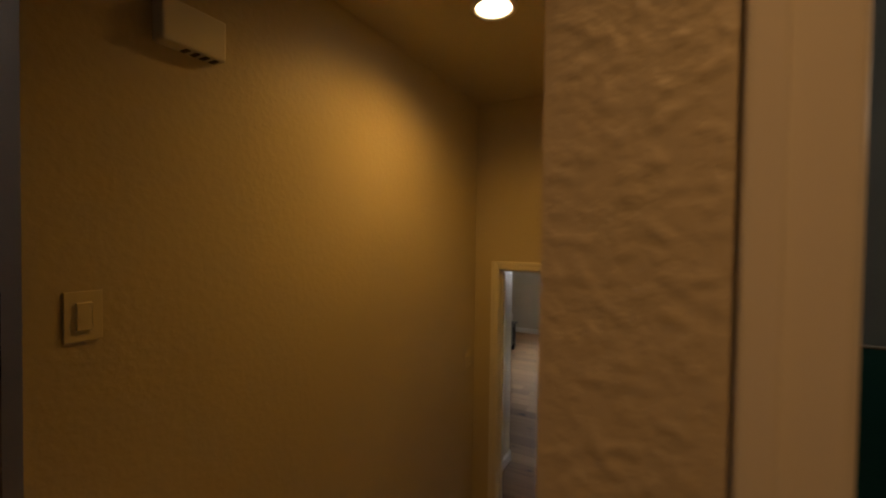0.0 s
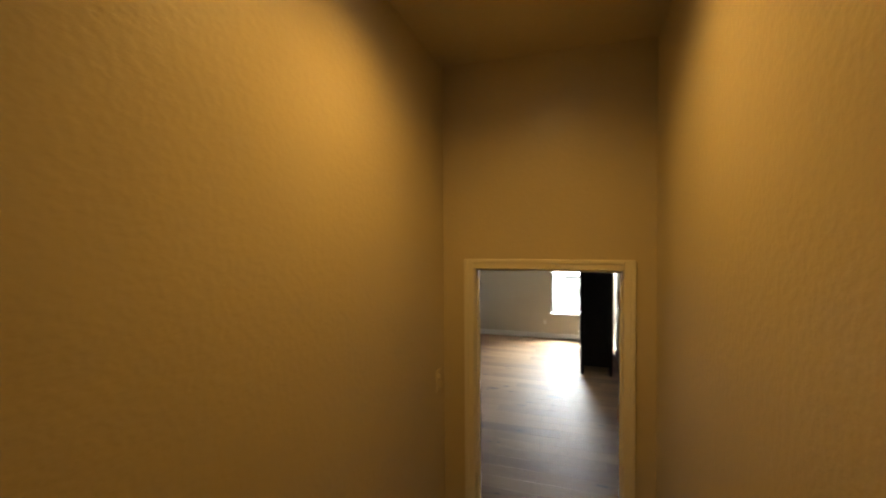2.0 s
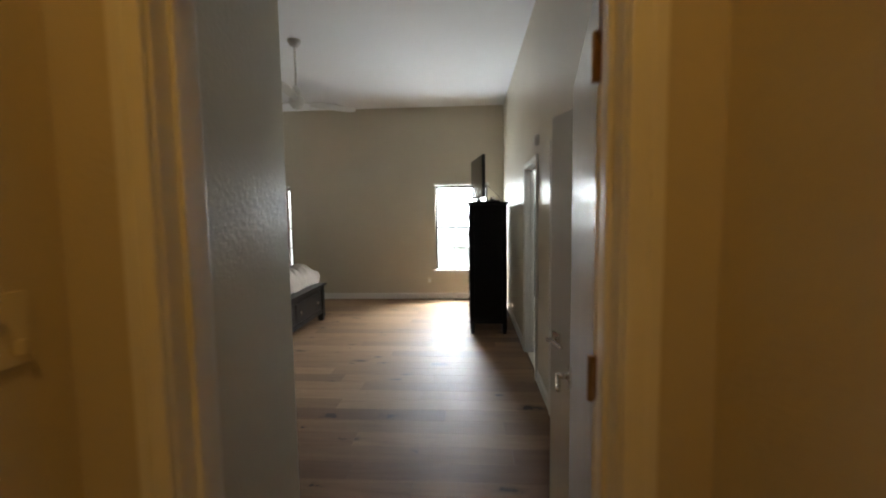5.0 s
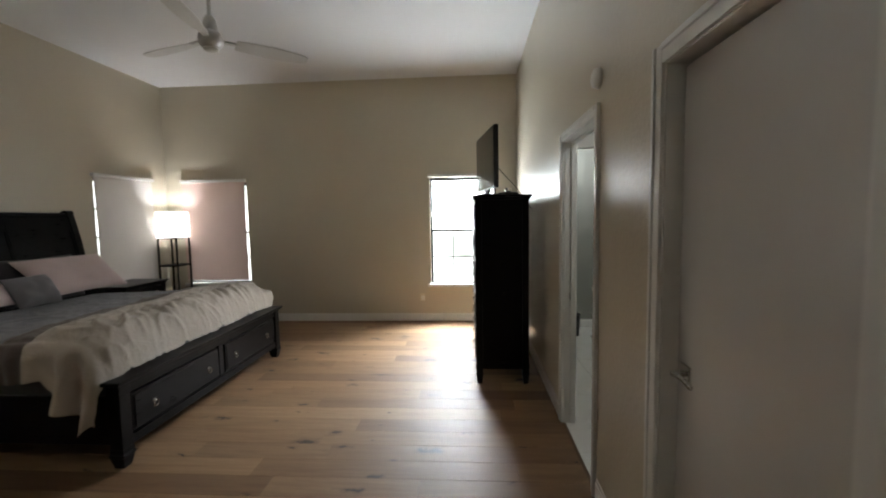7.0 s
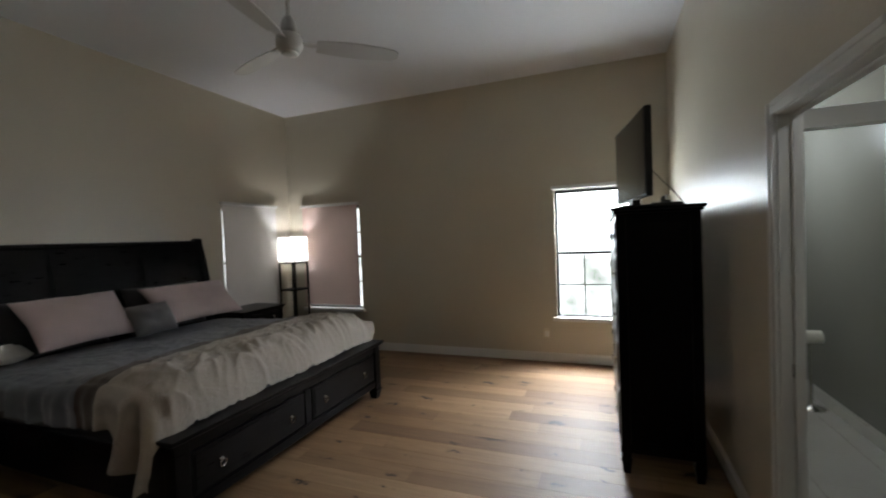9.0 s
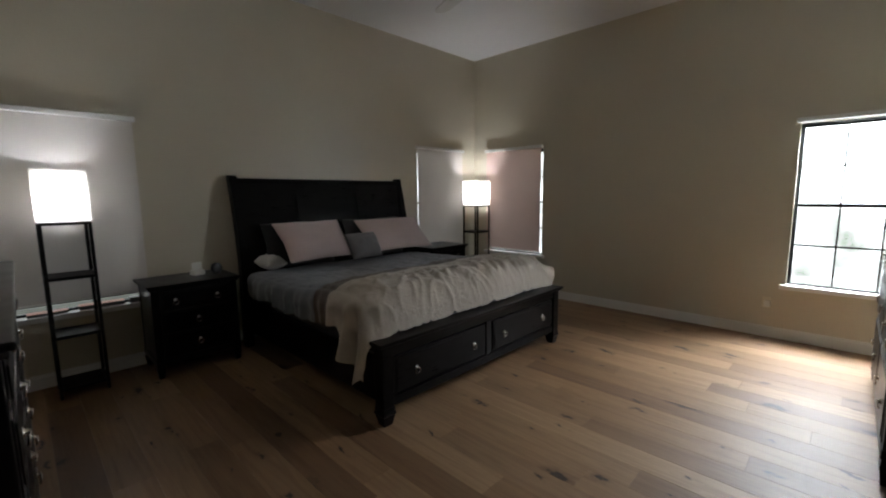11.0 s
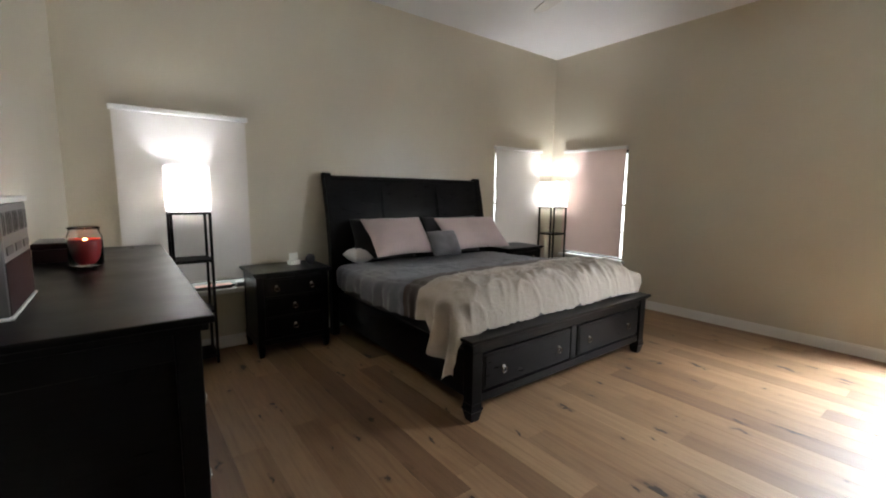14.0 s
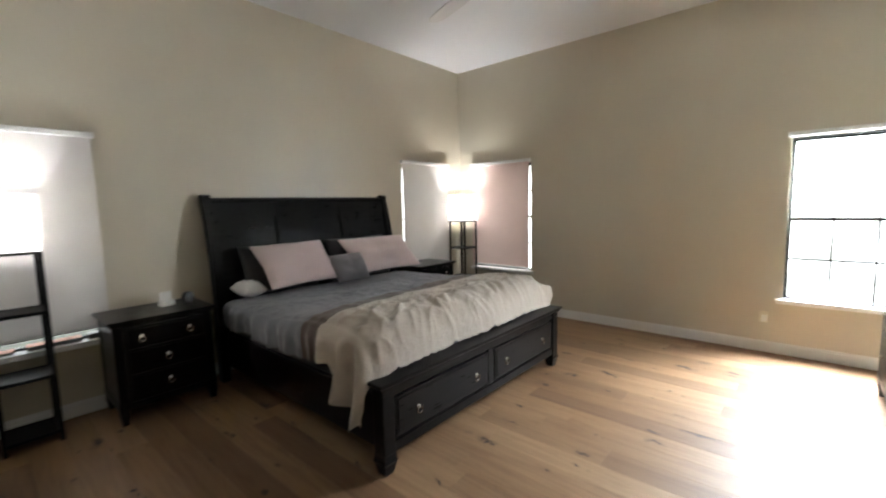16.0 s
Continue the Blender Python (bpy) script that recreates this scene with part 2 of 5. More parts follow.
def oak():
    m = material("knotty_oak", (0.42, 0.26, 0.13), 0.38)
    info = m.node_tree.nodes.new("ShaderNodeObjectInfo")
    mp = coords(m, (1.0, 1.0, 1.0), True)
    stretch = coords(m, (0.9, 14.0, 6.0), True)
    warp = node(m, "ShaderNodeTexNoise", Scale=1.6, Detail=5.0, Roughness=0.62, Distortion=1.2)
    link(m, stretch, "Vector", warp, "Vector")
    fine = node(m, "ShaderNodeTexNoise", Scale=9.0, Detail=6.0, Roughness=0.7)
    link(m, stretch, "Vector", fine, "Vector")
    tone = ramp(m, [(0.0, (0.135, 0.073, 0.036)), (0.2, (0.185, 0.106, 0.053)), (0.6, (0.230, 0.138, 0.072)), (0.85, (0.280, 0.178, 0.098)), (1.0, (0.155, 0.085, 0.042))])
    link(m, info, "Random", tone, "Fac")
    grain = ramp(m, [(0.25, (0.70, 0.62, 0.55)), (0.55, (1.0, 1.0, 1.0)), (0.8, (1.10, 1.09, 1.06))])
    link(m, warp, "Fac", grain, "Fac")
    mul = m.node_tree.nodes.new("ShaderNodeMix")
    mul.data_type, mul.blend_type = 'RGBA', 'MULTIPLY'
    mul.inputs["Factor"].default_value = 1.0
    m.node_tree.links.new(tone.outputs["Color"], mul.inputs[6])
    m.node_tree.links.new(grain.outputs["Color"], mul.inputs[7])
    fr = ramp(m, [(0.3, (0.80, 0.78, 0.75)), (0.65, (1.0, 1.0, 1.0))])
    link(m, fine, "Fac", fr, "Fac")
    mul2 = m.node_tree.nodes.new("ShaderNodeMix")
    mul2.data_type, mul2.blend_type = 'RGBA', 'MULTIPLY'
    mul2.inputs["Factor"].default_value = 0.6
    m.node_tree.links.new(mul.outputs[2], mul2.inputs[6])
    m.node_tree.links.new(fr.outputs["Color"], mul2.inputs[7])
    # dark knots and splits with ragged rims
    kn = coords(m, (0.72, 1.7, 0.01), True)
    wob = node(m, "ShaderNodeTexNoise", Scale=11.0, Detail=3.0)
    link(m, mp, "Vector", wob, "Vector")
    add = m.node_tree.nodes.new("ShaderNodeMix")
    add.data_type, add.blend_type = 'RGBA', 'LINEAR_LIGHT'
    add.inputs["Factor"].default_value = 0.10
    m.node_tree.links.new(kn.outputs["Vector"], add.inputs[6])
    m.node_tree.links.new(wob.outputs["Color"], add.inputs[7])
    v = node(m, "ShaderNodeTexVoronoi", Scale=2.6)
    v.voronoi_dimensions = '2D'
    m.node_tree.links.new(add.outputs[2], v.inputs["Vector"])
    core = ramp(m, [(0.0, (1, 1, 1)), (0.040, (0.97, 0.97, 0.97)), (0.055, (0.38, 0.38, 0.38)), (0.125, (0, 0, 0))])
    sep = m.node_tree.nodes.new("ShaderNodeSeparateColor")
    link(m, v, "Color", sep, "Color")
    size = node(m, "ShaderNodeMapRange", To_Min=0.38, To_Max=1.7)
    link(m, sep, "Green", size, "Value")
    grown = node(m, "ShaderNodeMath")
    grown.operation = 'MULTIPLY'
    link(m, v, "Distance", grown, 0)
    link(m, size, "Result", grown, 1)
    link(m, grown, "Value", core, "Fac")
    gate = node(m, "ShaderNodeMath")
    gate.operation = 'GREATER_THAN'
    gate.inputs[1].default_value = 0.34
    link(m, sep, "Red", gate, 0)
    both = node(m, "ShaderNodeMath")
    both.operation = 'MULTIPLY'
    link(m, core, "Color", both, 0)
    link(m, gate, "Value", both, 1)
    knot = m.node_tree.nodes.new("ShaderNodeMix")
    knot.data_type = 'RGBA'
    link(m, both, "Value", knot, "Factor")
    m.node_tree.links.new(mul2.outputs[2], knot.inputs[6])
    knot.inputs[7].default_value = (0.016, 0.0065, 0.003, 1)
    m.node_tree.links.new(knot.outputs[2], bsdf(m).inputs["Base Color"])
    bsdf(m).inputs["Specular IOR Level"].default_value = 0.36
    mr = node(m, "ShaderNodeMapRange", To_Min=0.44, To_Max=0.60)
    link(m, fine, "Fac", mr, "Value")
    link(m, mr, "Result", bsdf(m), "Roughness")
    b = node(m, "ShaderNodeBump", Strength=0.12, Distance=0.002)
    link(m, warp, "Fac", b, "Height")
    link(m, b, "Normal", bsdf(m), "Normal")
    return m


M_OAK = oak()
M_SUBFLOOR = material("dark_joint", (0.11, 0.066, 0.034), 0.7)
M_CARPET = cloth("brown_carpet", (0.20, 0.13, 0.08), weave=400)


# ---- building helpers ----
def part(name, bm, mat, parent=None, label="", smooth=False):
    me = bpy.data.meshes.new(name)
    bmesh.ops.recalc_face_normals(bm, faces=bm.faces)
    bm.to_mesh(me)
    bm.free()
    for m in (mat if isinstance(mat, (list, tuple)) else [mat]):
        me.materials.append(m)
    if smooth:
        for p in me.polygons:
            p.use_smooth = True
    ob = new(name, me)
    if parent:
        ob.parent = parent
    if label:
        ob["label"] = label
    return ob


def thing(name, at, label, category, group="", rz=0):
    ob = new(name)
    ob.empty_display_size = 0.1
    ob.matrix_basis = pose(*at, 0, 0, rz)
    return tagged(ob, label, category, group)


def add_box(bm, x0, x1, y0, y1, z0, z1, bev=0.0, seg=1):
    c = Vector(((x0 + x1) / 2, (y0 + y1) / 2, (z0 + z1) / 2))
    m = Matrix.Translation(c) @ Matrix.Diagonal((abs(x1 - x0), abs(y1 - y0), abs(z1 - z0), 1))
    vs = bmesh.ops.create_cube(bm, size=1, matrix=m)["verts"]
    if bev:
        es = list({e for v in vs for e in v.link_edges})
        bmesh.ops.bevel(bm, geom=es, offset=bev, segments=seg, affect='EDGES', profile=0.6)
    return vs


def box(name, dims, mat, parent=None, bev=0.003, label="", seg=1):
    bm = bmesh.new()
    add_box(bm, *dims, bev, seg)
    return part(name, bm, mat, parent, label)


def add_turned(bm, rings, n=20, at=(0, 0, 0), cap=True):
    """A turned body from (radius, height) rings, round the z axis."""
    loops = []
    for r, z in rings:
        loops.append([bm.verts.new((at[0] + r * math.cos(2 * math.pi * i / n), at[1] + r * math.sin(2 * math.pi * i / n), at[2] + z)) for i in range(n)])
    for a, b in zip(loops, loops[1:]):
        for i in range(n):
            bm.faces.new((a[i], a[(i + 1) % n], b[(i + 1) % n], b[i]))
    if cap:
        bm.faces.new(loops[0][::-1])
        bm.faces.new(loops[-1])


def add_rod(bm, a, b, r, n=10):
    a, b = Vector(a), Vector(b)
    d = b - a
    m = Matrix.Translation((a + b) / 2) @ d.to_track_quat('Z', 'Y').to_matrix().to_4x4()
    bmesh.ops.create_cone(bm, cap_ends=True, segments=n, radius1=r, radius2=r, depth=d.length, matrix=m)


def add_torus(bm, m, R, r, n=20, k=8):
    rows = []
    for i in range(n):
        a = 2 * math.pi * i / n
        rows.append([bm.verts.new(m @ Vector(((R + r * math.cos(2 * math.pi * j / k)) * math.cos(a), (R + r * math.cos(2 * math.pi * j / k)) * math.sin(a), r * math.sin(2 * math.pi * j / k)))) for j in range(k)])
    for i in range(n):
        for j in range(k):
            bm.faces.new((rows[i][j], rows[(i + 1) % n][j], rows[(i + 1) % n][(j + 1) % k], rows[i][(j + 1) % k]))


def wall(name, axis, p0, p1, a0, a1, z0, z1, mat, openings=(), label=""):
    """A wall between p0 and p1 across its thickness, from a0 to a1 along it, with openings (a, a, z, z) cut right through."""
    A = sorted({a0, a1, *[v for o in openings for v in o[:2]]})
    Z = sorted({z0, z1, *[v for o in openings for v in o[2:]]})
    solid = {}
    for i in range(len(A) - 1):
        for k in range(len(Z) - 1):
            ca, cz = (A[i] + A[i + 1]) / 2, (Z[k] + Z[k + 1]) / 2
            solid[i, k] = not any(o[0] < ca < o[1] and o[2] < cz < o[3] for o in openings)
    bm = bmesh.new()
    put = (lambda p, a, z: (p, a, z)) if axis == "x" else (lambda p, a, z: (a, p, z))

    def quad(*c):
        bm.faces.new([bm.verts.new(put(*v)) for v in c])
    for (i, k), s in solid.items():
        if not s:
            continue
        l, r, b, t = A[i], A[i + 1], Z[k], Z[k + 1]
        for p in (p0, p1):
            quad((p, l, b), (p, r, b), (p, r, t), (p, l, t))
        if not solid.get((i - 1, k)):
            quad((p0, l, b), (p1, l, b), (p1, l, t), (p0, l, t))
        if not solid.get((i + 1, k)):
            quad((p0, r, b), (p1, r, b), (p1, r, t), (p0, r, t))
        if not solid.get((i, k - 1)):
            quad((p0, l, b), (p0, r, b), (p1, r, b), (p1, l, b))
        if not solid.get((i, k + 1)):
            quad((p0, l, t), (p0, r, t), (p1, r, t), (p1, l, t))
    bmesh.ops.remove_doubles(bm, verts=bm.verts, dist=1e-5)
    return tagged(part(name, bm, mat), label, "wall", kind="structure")


def slab(name, dims, mat, label, category):
    return tagged(box(name, dims, mat, None, 0), label, category, kind="structure")


# ---- plan ----
XR, XH, YF, YD, ZC = -0.005, -5.33, 7.0, 1.14, 3.57      # right wall, headboard wall, far wall, dresser wall, ceiling
XP = -1.53                                            # left side of the entry passage
SL, SR, SY, SE, SC, LZ = -1.355, -0.237, -0.175, -2.585, 3.20, 0.70   # stairwell sides, door wall, open end, ceiling, landing
DL, DR, DH = -1.187, -0.375, 2.06                     # bedroom door opening
WIN_R = (-1.27, -0.30, 0.54, 2.13)
WIN_C = (-5.04, -4.058, 0.58, 2.13)
WIN_L = (5.738, 6.66, 0.58, 2.13)
WIN_B = (1.47, 2.43, 0.56, 2.13)
BATH = (3.10, 3.915, 0.0, 2.095)
CLO = (1.535, 2.345, 0.0, 2.09)
CLO2 = (0.38, 1.18, 0.0, 2.06)

wall("wall_far", "y", YF, YF + 0.16, XH - 0.16, XR + 1.6, 0, ZC, M_WALL, [WIN_R, WIN_C], "tan painted textured wall with two windows")
wall("wall_headboard", "x", XH - 0.16, XH, YD - 0.12, YF, 0, ZC, M_WALL, [WIN_L, WIN_B], "tan painted wall behind the bed with two windows")
wall("wall_right", "x", XR, XR + 0.095, SY + 0.12, YF, 0, ZC, M_WALL, [BATH, CLO, CLO2], "tan semi-gloss textured wall with three doorways")
wall("wall_dresser", "y", YD - 0.12, YD, XH, XP, 0, ZC, M_WALL, (), "tan painted wall behind the dresser")
wall("wall_passage", "x", XP - 0.12, XP, SY + 0.12, YD - 0.12, 0, ZC, M_WALL, (), "tan painted wall beside the bedroom entry")
wall("wall_entry", "y", SY, SY + 0.12, XP - 0.12, XR + 0.095, 0, ZC, M_WALL, [(DL, DR, 0, DH)], "tan painted wall around the bedroom doorway")
wall("wall_stair_left", "x", SL - 0.12, SL, SE + 0.03, SY, 0, SC + 0.12, M_STAIR_WALL, (), "tan textured stairwell wall lit by a downlight")
wall("wall_stair_right", "x", SR, SR + 0.13, SE + 0.004, SY, 0, SC + 0.12, M_STAIR_WALL, (), "tan textured stairwell wall ending in a free corner")
slab("ceiling_bedroom", (XH - 0.16, XR + 0.095, SY + 0.12, YF + 0.16, ZC, ZC + 0.1), M_CEIL, "flat white painted bedroom ceiling", "ceiling")
slab("ceiling_stair", (SL - 0.12, SR + 0.13, -4.6, SY, SC, SC + 0.1), M_WALL, "tan painted stairwell ceiling", "ceiling")

# bathroom shell
wall("wall_bath_side", "x", 1.07, 1.19, 2.6, YF, 0, 2.7, M_BATH_WALL, (), "grey-beige semi-gloss bathroom wall")
wall("wall_bath_near", "y", 2.56, 2.68, XR + 0.095, 1.07, 0, 2.7, M_BATH_WALL, (), "grey-beige bathroom wall")
wall("wall_bath_far", "y", 6.62, 6.74, XR + 0.095, 1.07, 0, 2.7, M_BATH_WALL, (), "grey-beige bathroom wall")
slab("ceiling_bath", (XR + 0.095, 1.62, 2.56, YF, 2.7, 2.8), M_WALL, "tan bathroom ceiling", "ceiling")
slab("bath_header", (XR + 0.0951, 1.069, 5.05, 5.17, 2.215, 2.335), M_TRIM, "white painted header across the bathroom", "trim")
wall("wall_closet_back", "x", XR + 0.75, XR + 0.87, SY, 2.56, 0, 2.7, M_WALL, (), "plain closet wall")
slab("ceiling_closet", (XR + 0.095, XR + 0.87, SY, 2.56, 2.7, 2.8), M_CEIL, "plain closet ceiling", "ceiling")

# upper hall around the head of the stairs
wall("wall_hall_side", "y", SE, SE + 0.115, SR + 0.13 + 0.86, 3.2, LZ, SC, M_HALL_WALL, (), "tan hall wall beside an open door")
wall("wall_hall_head", "y", SE, SE + 0.115, SR + 0.13, SR + 0.13 + 0.86, LZ + 2.06, SC, M_HALL_WALL, (), "tan hall wall above an open door")
wall("wall_hall_back", "y", -4.72, -4.6, -7.2, 3.2, LZ, SC, M_HALL_WALL, (), "tan hall wall")
wall("wall_hall_right", "x", 3.2, 3.32, -4.72, SY, LZ, SC, M_HALL_WALL, (), "tan hall wall")
wall("wall_living_far", "x", -7.2, -7.08, -4.6, 0.9, LZ, SC, M_HALL_WALL, (), "tan living room wall")
wall("wall_living_end", "y", 0.78, 0.9, -7.08, XP - 0.12, LZ, SC, M_HALL_WALL, (), "tan living room wall")
wall("wall_side_room", "y", -1.0, -0.88, SR + 0.13, 3.2, LZ, SC, M_GREY_WALL, (), "blue-grey painted wall of a side room")
slab("ceiling_hall", (SR + 0.13, 3.32, -4.72, SY, SC, SC + 0.1), M_CEIL, "white hall ceiling", "ceiling")
slab("ceiling_living", (-7.2, XP - 0.13, -4.72, 0.9, SC, SC + 0.1), M_CEIL, "white living room ceiling", "ceiling")
slab("floor_hall", (-7.2, 3.32, -4.72, SE + 0.39, LZ - 0.2, LZ), M_OAK, "oak boards on the upper landing", "floor")
slab("floor_side_room", (SR + 0.13, 3.32, SE + 0.39, -0.88, LZ - 0.2, LZ), M_CARPET, "carpeted floor of the side room", "floor")
slab("floor_living", (-7.2, SL - 0.12, SE + 0.39, SY, LZ - 0.2, LZ), M_OAK, "oak boards in the living room", "floor")

# ---- stairs ----
stairs = tagged(new("stairs"), "four oak steps leading down to the bedroom door", "stairs", kind="structure")
NOSE = SE + 0.39
for i in range(4):
    top = LZ - 0.175 * i
    y0 = NOSE + 0.29 * (i - 1)
    if i:
        box("tread", (SL, SR, y0 - 0.0, y0 + 0.315, top - 0.03, top), M_OAK, stairs, 0.006)
    box("riser", (SL, SR, y0 + 0.29 - 0.02, y0 + 0.29, top - 0.175, top - 0.03), M_TRIM, stairs, 0.001)
    if i:
        box("stair_base", (SL, SR, y0 + 0.001, y0 + 0.269, 0.0, top - 0.031), M_SUBFLOOR, stairs, 0)


# ---- doors and trim ----
def casing(name, axis, face, out, a0, a1, top, w=0.067, d=0.016, base=0.0):
    """Moulded casing round an opening, on the face of a wall; out is +1 or -1 along the wall's normal."""
    a0, a1, top = a0 + 0.014, a1 - 0.014, top - 0.014
    root = tagged(new(name), "white painted door casing with a stepped profile", "trim", kind="structure")
    lo, hi = sorted((face, face + out * d))
    lo2, hi2 = sorted((face, face + out * (d + 0.006)))

    def leg(nm, a, b, z0, z1, inner):
        p = (lambda u, v, s, t: (u, v, s, t, z0, z1)) if axis == "x" else (lambda u, v, s, t: (s, t, u, v, z0, z1))
        bm = bmesh.new()
        add_box(bm, *p(lo, hi, a, b), 0.004, 2)
        if inner == "top":
            q = (lo2, hi2, a, b) if axis == "x" else (a, b, lo2, hi2)
            add_box(bm, *q, z1 - 0.022, z1 + 0.001, 0.004, 2)
        else:
            c, e = (a - 0.001, a + 0.022) if inner == "a" else (b - 0.022, b + 0.001)
            add_box(bm, *p(lo2, hi2, c, e), 0.004, 2)
        part(nm, bm, M_TRIM, root)
    leg("side_casing", a0 - w, a0, base, top + w, "a")
    leg("side_casing", a1, a1 + w, base, top + w, "b")
    leg("head_casing", a0, a1, top, top + w, "top")
    return root


def jamb(axis, p0, p1, a0, a1, top, base=0.0, stop=None):
    root = tagged(new("door_jamb"), "white painted door jamb lining the opening", "trim", kind="structure")
    t = 0.018
    f = (lambda u, v, s, e, z0, z1: (u, v, s, e, z0, z1)) if axis == "x" else (lambda u, v, s, e, z0, z1: (s, e, u, v, z0, z1))
    box("side_jamb", f(p0, p1, a0 - 0.001, a0 + t, base, top), M_TRIM, root, 0.002)
    box("side_jamb", f(p0, p1, a1 - t, a1 + 0.001, base, top), M_TRIM, root, 0.002)
    box("head_jamb", f(p0, p1, a0 + t, a1 - t, top - t, top + 0.001), M_TRIM, root, 0.002)
    if stop is not None:
        box("door_stop", f(stop, stop + 0.035, a0 + t, a0 + t + 0.011, base, top - t), M_TRIM, root, 0.002)
        box("door_stop", f(stop, stop + 0.035, a1 - t - 0.011, a1 - t, base, top - t), M_TRIM, root, 0.002)
        box("door_stop", f(stop, stop + 0.035, a0 + t, a1 - t, top - t - 0.011, top - t), M_TRIM, root, 0.002)
    return root


casing("door_casing_entry", "y", SY, -1, DL, DR, DH, w=0.054)
casing("door_casing_inside", "y", SY + 0.12, 1, DL, DR, DH)
jamb("y", SY, SY + 0.12, DL, DR, DH, 0, SY + 0.045)
casing("door_casing_bath", "x", XR, -1, BATH[0], BATH[1], BATH[3], w=0.056)
jamb("x", XR, XR + 0.095, BATH[0], BATH[1], BATH[3], 0, XR + 0.05)
casing("door_casing_closet", "x", XR, -1, CLO[0], CLO[1], CLO[3])
jamb("x", XR, XR + 0.095, CLO[0], CLO[1], CLO[3])
casing("door_casing_small_room", "x", XR, -1, CLO2[0], CLO2[1], CLO2[3])
jamb("x", XR, XR + 0.095, CLO2[0], CLO2[1], CLO2[3])
casing("door_casing_side_room", "y", SE, -1, SR + 0.172, SR + 0.13 + 0.86, LZ + 2.06, w=0.056, d=0.006, base=LZ)
jamb("y", SE, SE + 0.115, SR + 0.172, SR + 0.13 + 0.86, LZ + 2.06, LZ)


def lever(parent, at, side, reach):
    """Square rose and curved lever; side: the way it stands off, reach: the way the lever points, both as unit vectors."""
    s, r, o = Vector(side), Vector(reach), Vector(at)
    bm = bmesh.new()
    m = Matrix.Translation(o + s * 0.005) @ s.to_track_quat('Z', 'Y').to_matrix().to_4x4() @ Matrix.Diagonal((0.066, 0.066, 0.010, 1))
    vs = bmesh.ops.create_cube(bm, size=1, matrix=m)["verts"]
    bmesh.ops.bevel(bm, geom=list({e for v in vs for e in v.link_edges}), offset=0.003, segments=2, affect='EDGES')
    h = part("door_handle", bm, M_CHROME, parent, "brushed nickel lever handle on a square rose")
    bm = bmesh.new()
    add_rod(bm, o + s * 0.008, o + s * 0.052, 0.010, 14)
    pts = [o + s * 0.048 + r * (0.02 * k) + Vector((0, 0, 0.006 * math.sin(k * 0.6))) for k in range(7)]
    for a, b in zip(pts, pts[1:]):
        add_rod(bm, a, b, 0.0085, 12)
    lv = part("lever", bm, M_CHROME, h, "", True)
    lv.parent = h
    return h


def door_leaf(name, hinge, width, height, angle, label, handle_side, hinges=()):
    """A flush leaf from its hinge along its own +x, turned by angle degrees; the leaf is 35 mm thick on its -y side."""
    root = thing(name, hinge, label, "door", rz=angle)
    root["kind"] = "structure"
    box("leaf", (0.002, width, -0.035, 0.0, 0.008, height), M_DOOR, root, 0.003, "", 2)
    for sd in handle_side:
        lever(root, (width - 0.062, 0.0 if sd > 0 else -0.035, 1.01), (0, sd, 0), (-1, 0, 0))
    for hz in hinges:
        bm = bmesh.new()
        add_rod(bm, (-0.004, 0.005, hz - 0.045), (-0.004, 0.005, hz + 0.045), 0.007)
        add_box(bm, -0.002, 0.002, -0.033, 0.003, hz - 0.045, hz + 0.045, 0.0008)
        part("hinge", bm, M_BRASS, root, "aged brass butt hinge")
    return root


# bedroom door stands open against the passage; leaf direction is degrees from +x
door_leaf("door_1", (DR - 0.022, SY + 0.125, 0), 0.735, DH - 0.03, 80.0, "open white flush bedroom door with brass hinges", (1,), (0.17, 0.72, 1.27, 1.88))
door_leaf("door_2", (XR + 0.06, CLO[0] + 0.022, 0), CLO[1] - CLO[0] - 0.045, CLO[3] - 0.03, 90.0, "closed white flush closet door with a nickel lever", (1,))
door_leaf("door_3", (XR - 0.022, CLO2[0] + 0.03, 0), 0.755, CLO2[3] - 0.03, 107.5, "white flush door standing ajar with a nickel lever", (1,))
bm = bmesh.new()
add_box(bm, XR + 0.045, XR + 0.062, BATH[1] - 0.0205, BATH[1] - 0.0175, 0.93, 0.99, 0.0008)
tagged(part("strike_plate", bm, M_CHROME), "small nickel strike plate on the bathroom door jamb", "strike plate")


# ---- baseboards ----
def baseboard(axis, face, out, a0, a1, base=0.0, h=0.115):
    lo, hi = sorted((face, face + out * 0.014))
    lo2, hi2 = sorted((face, face + out * 0.008))
    bm = bmesh.new()
    f = (lambda u, v, z0, z1: (u, v, a0, a1, z0, z1)) if axis == "x" else (lambda u, v, z0, z1: (a0, a1, u, v, z0, z1))
    add_box(bm, *f(lo, hi, base, base + h - 0.022), 0.002)
    add_box(bm, *f(lo2, hi2, base + h - 0.022, base + h), 0.003)
    tagged(part("baseboard", bm, M_TRIM), "white painted wooden baseboard", "baseboard", kind="structure")


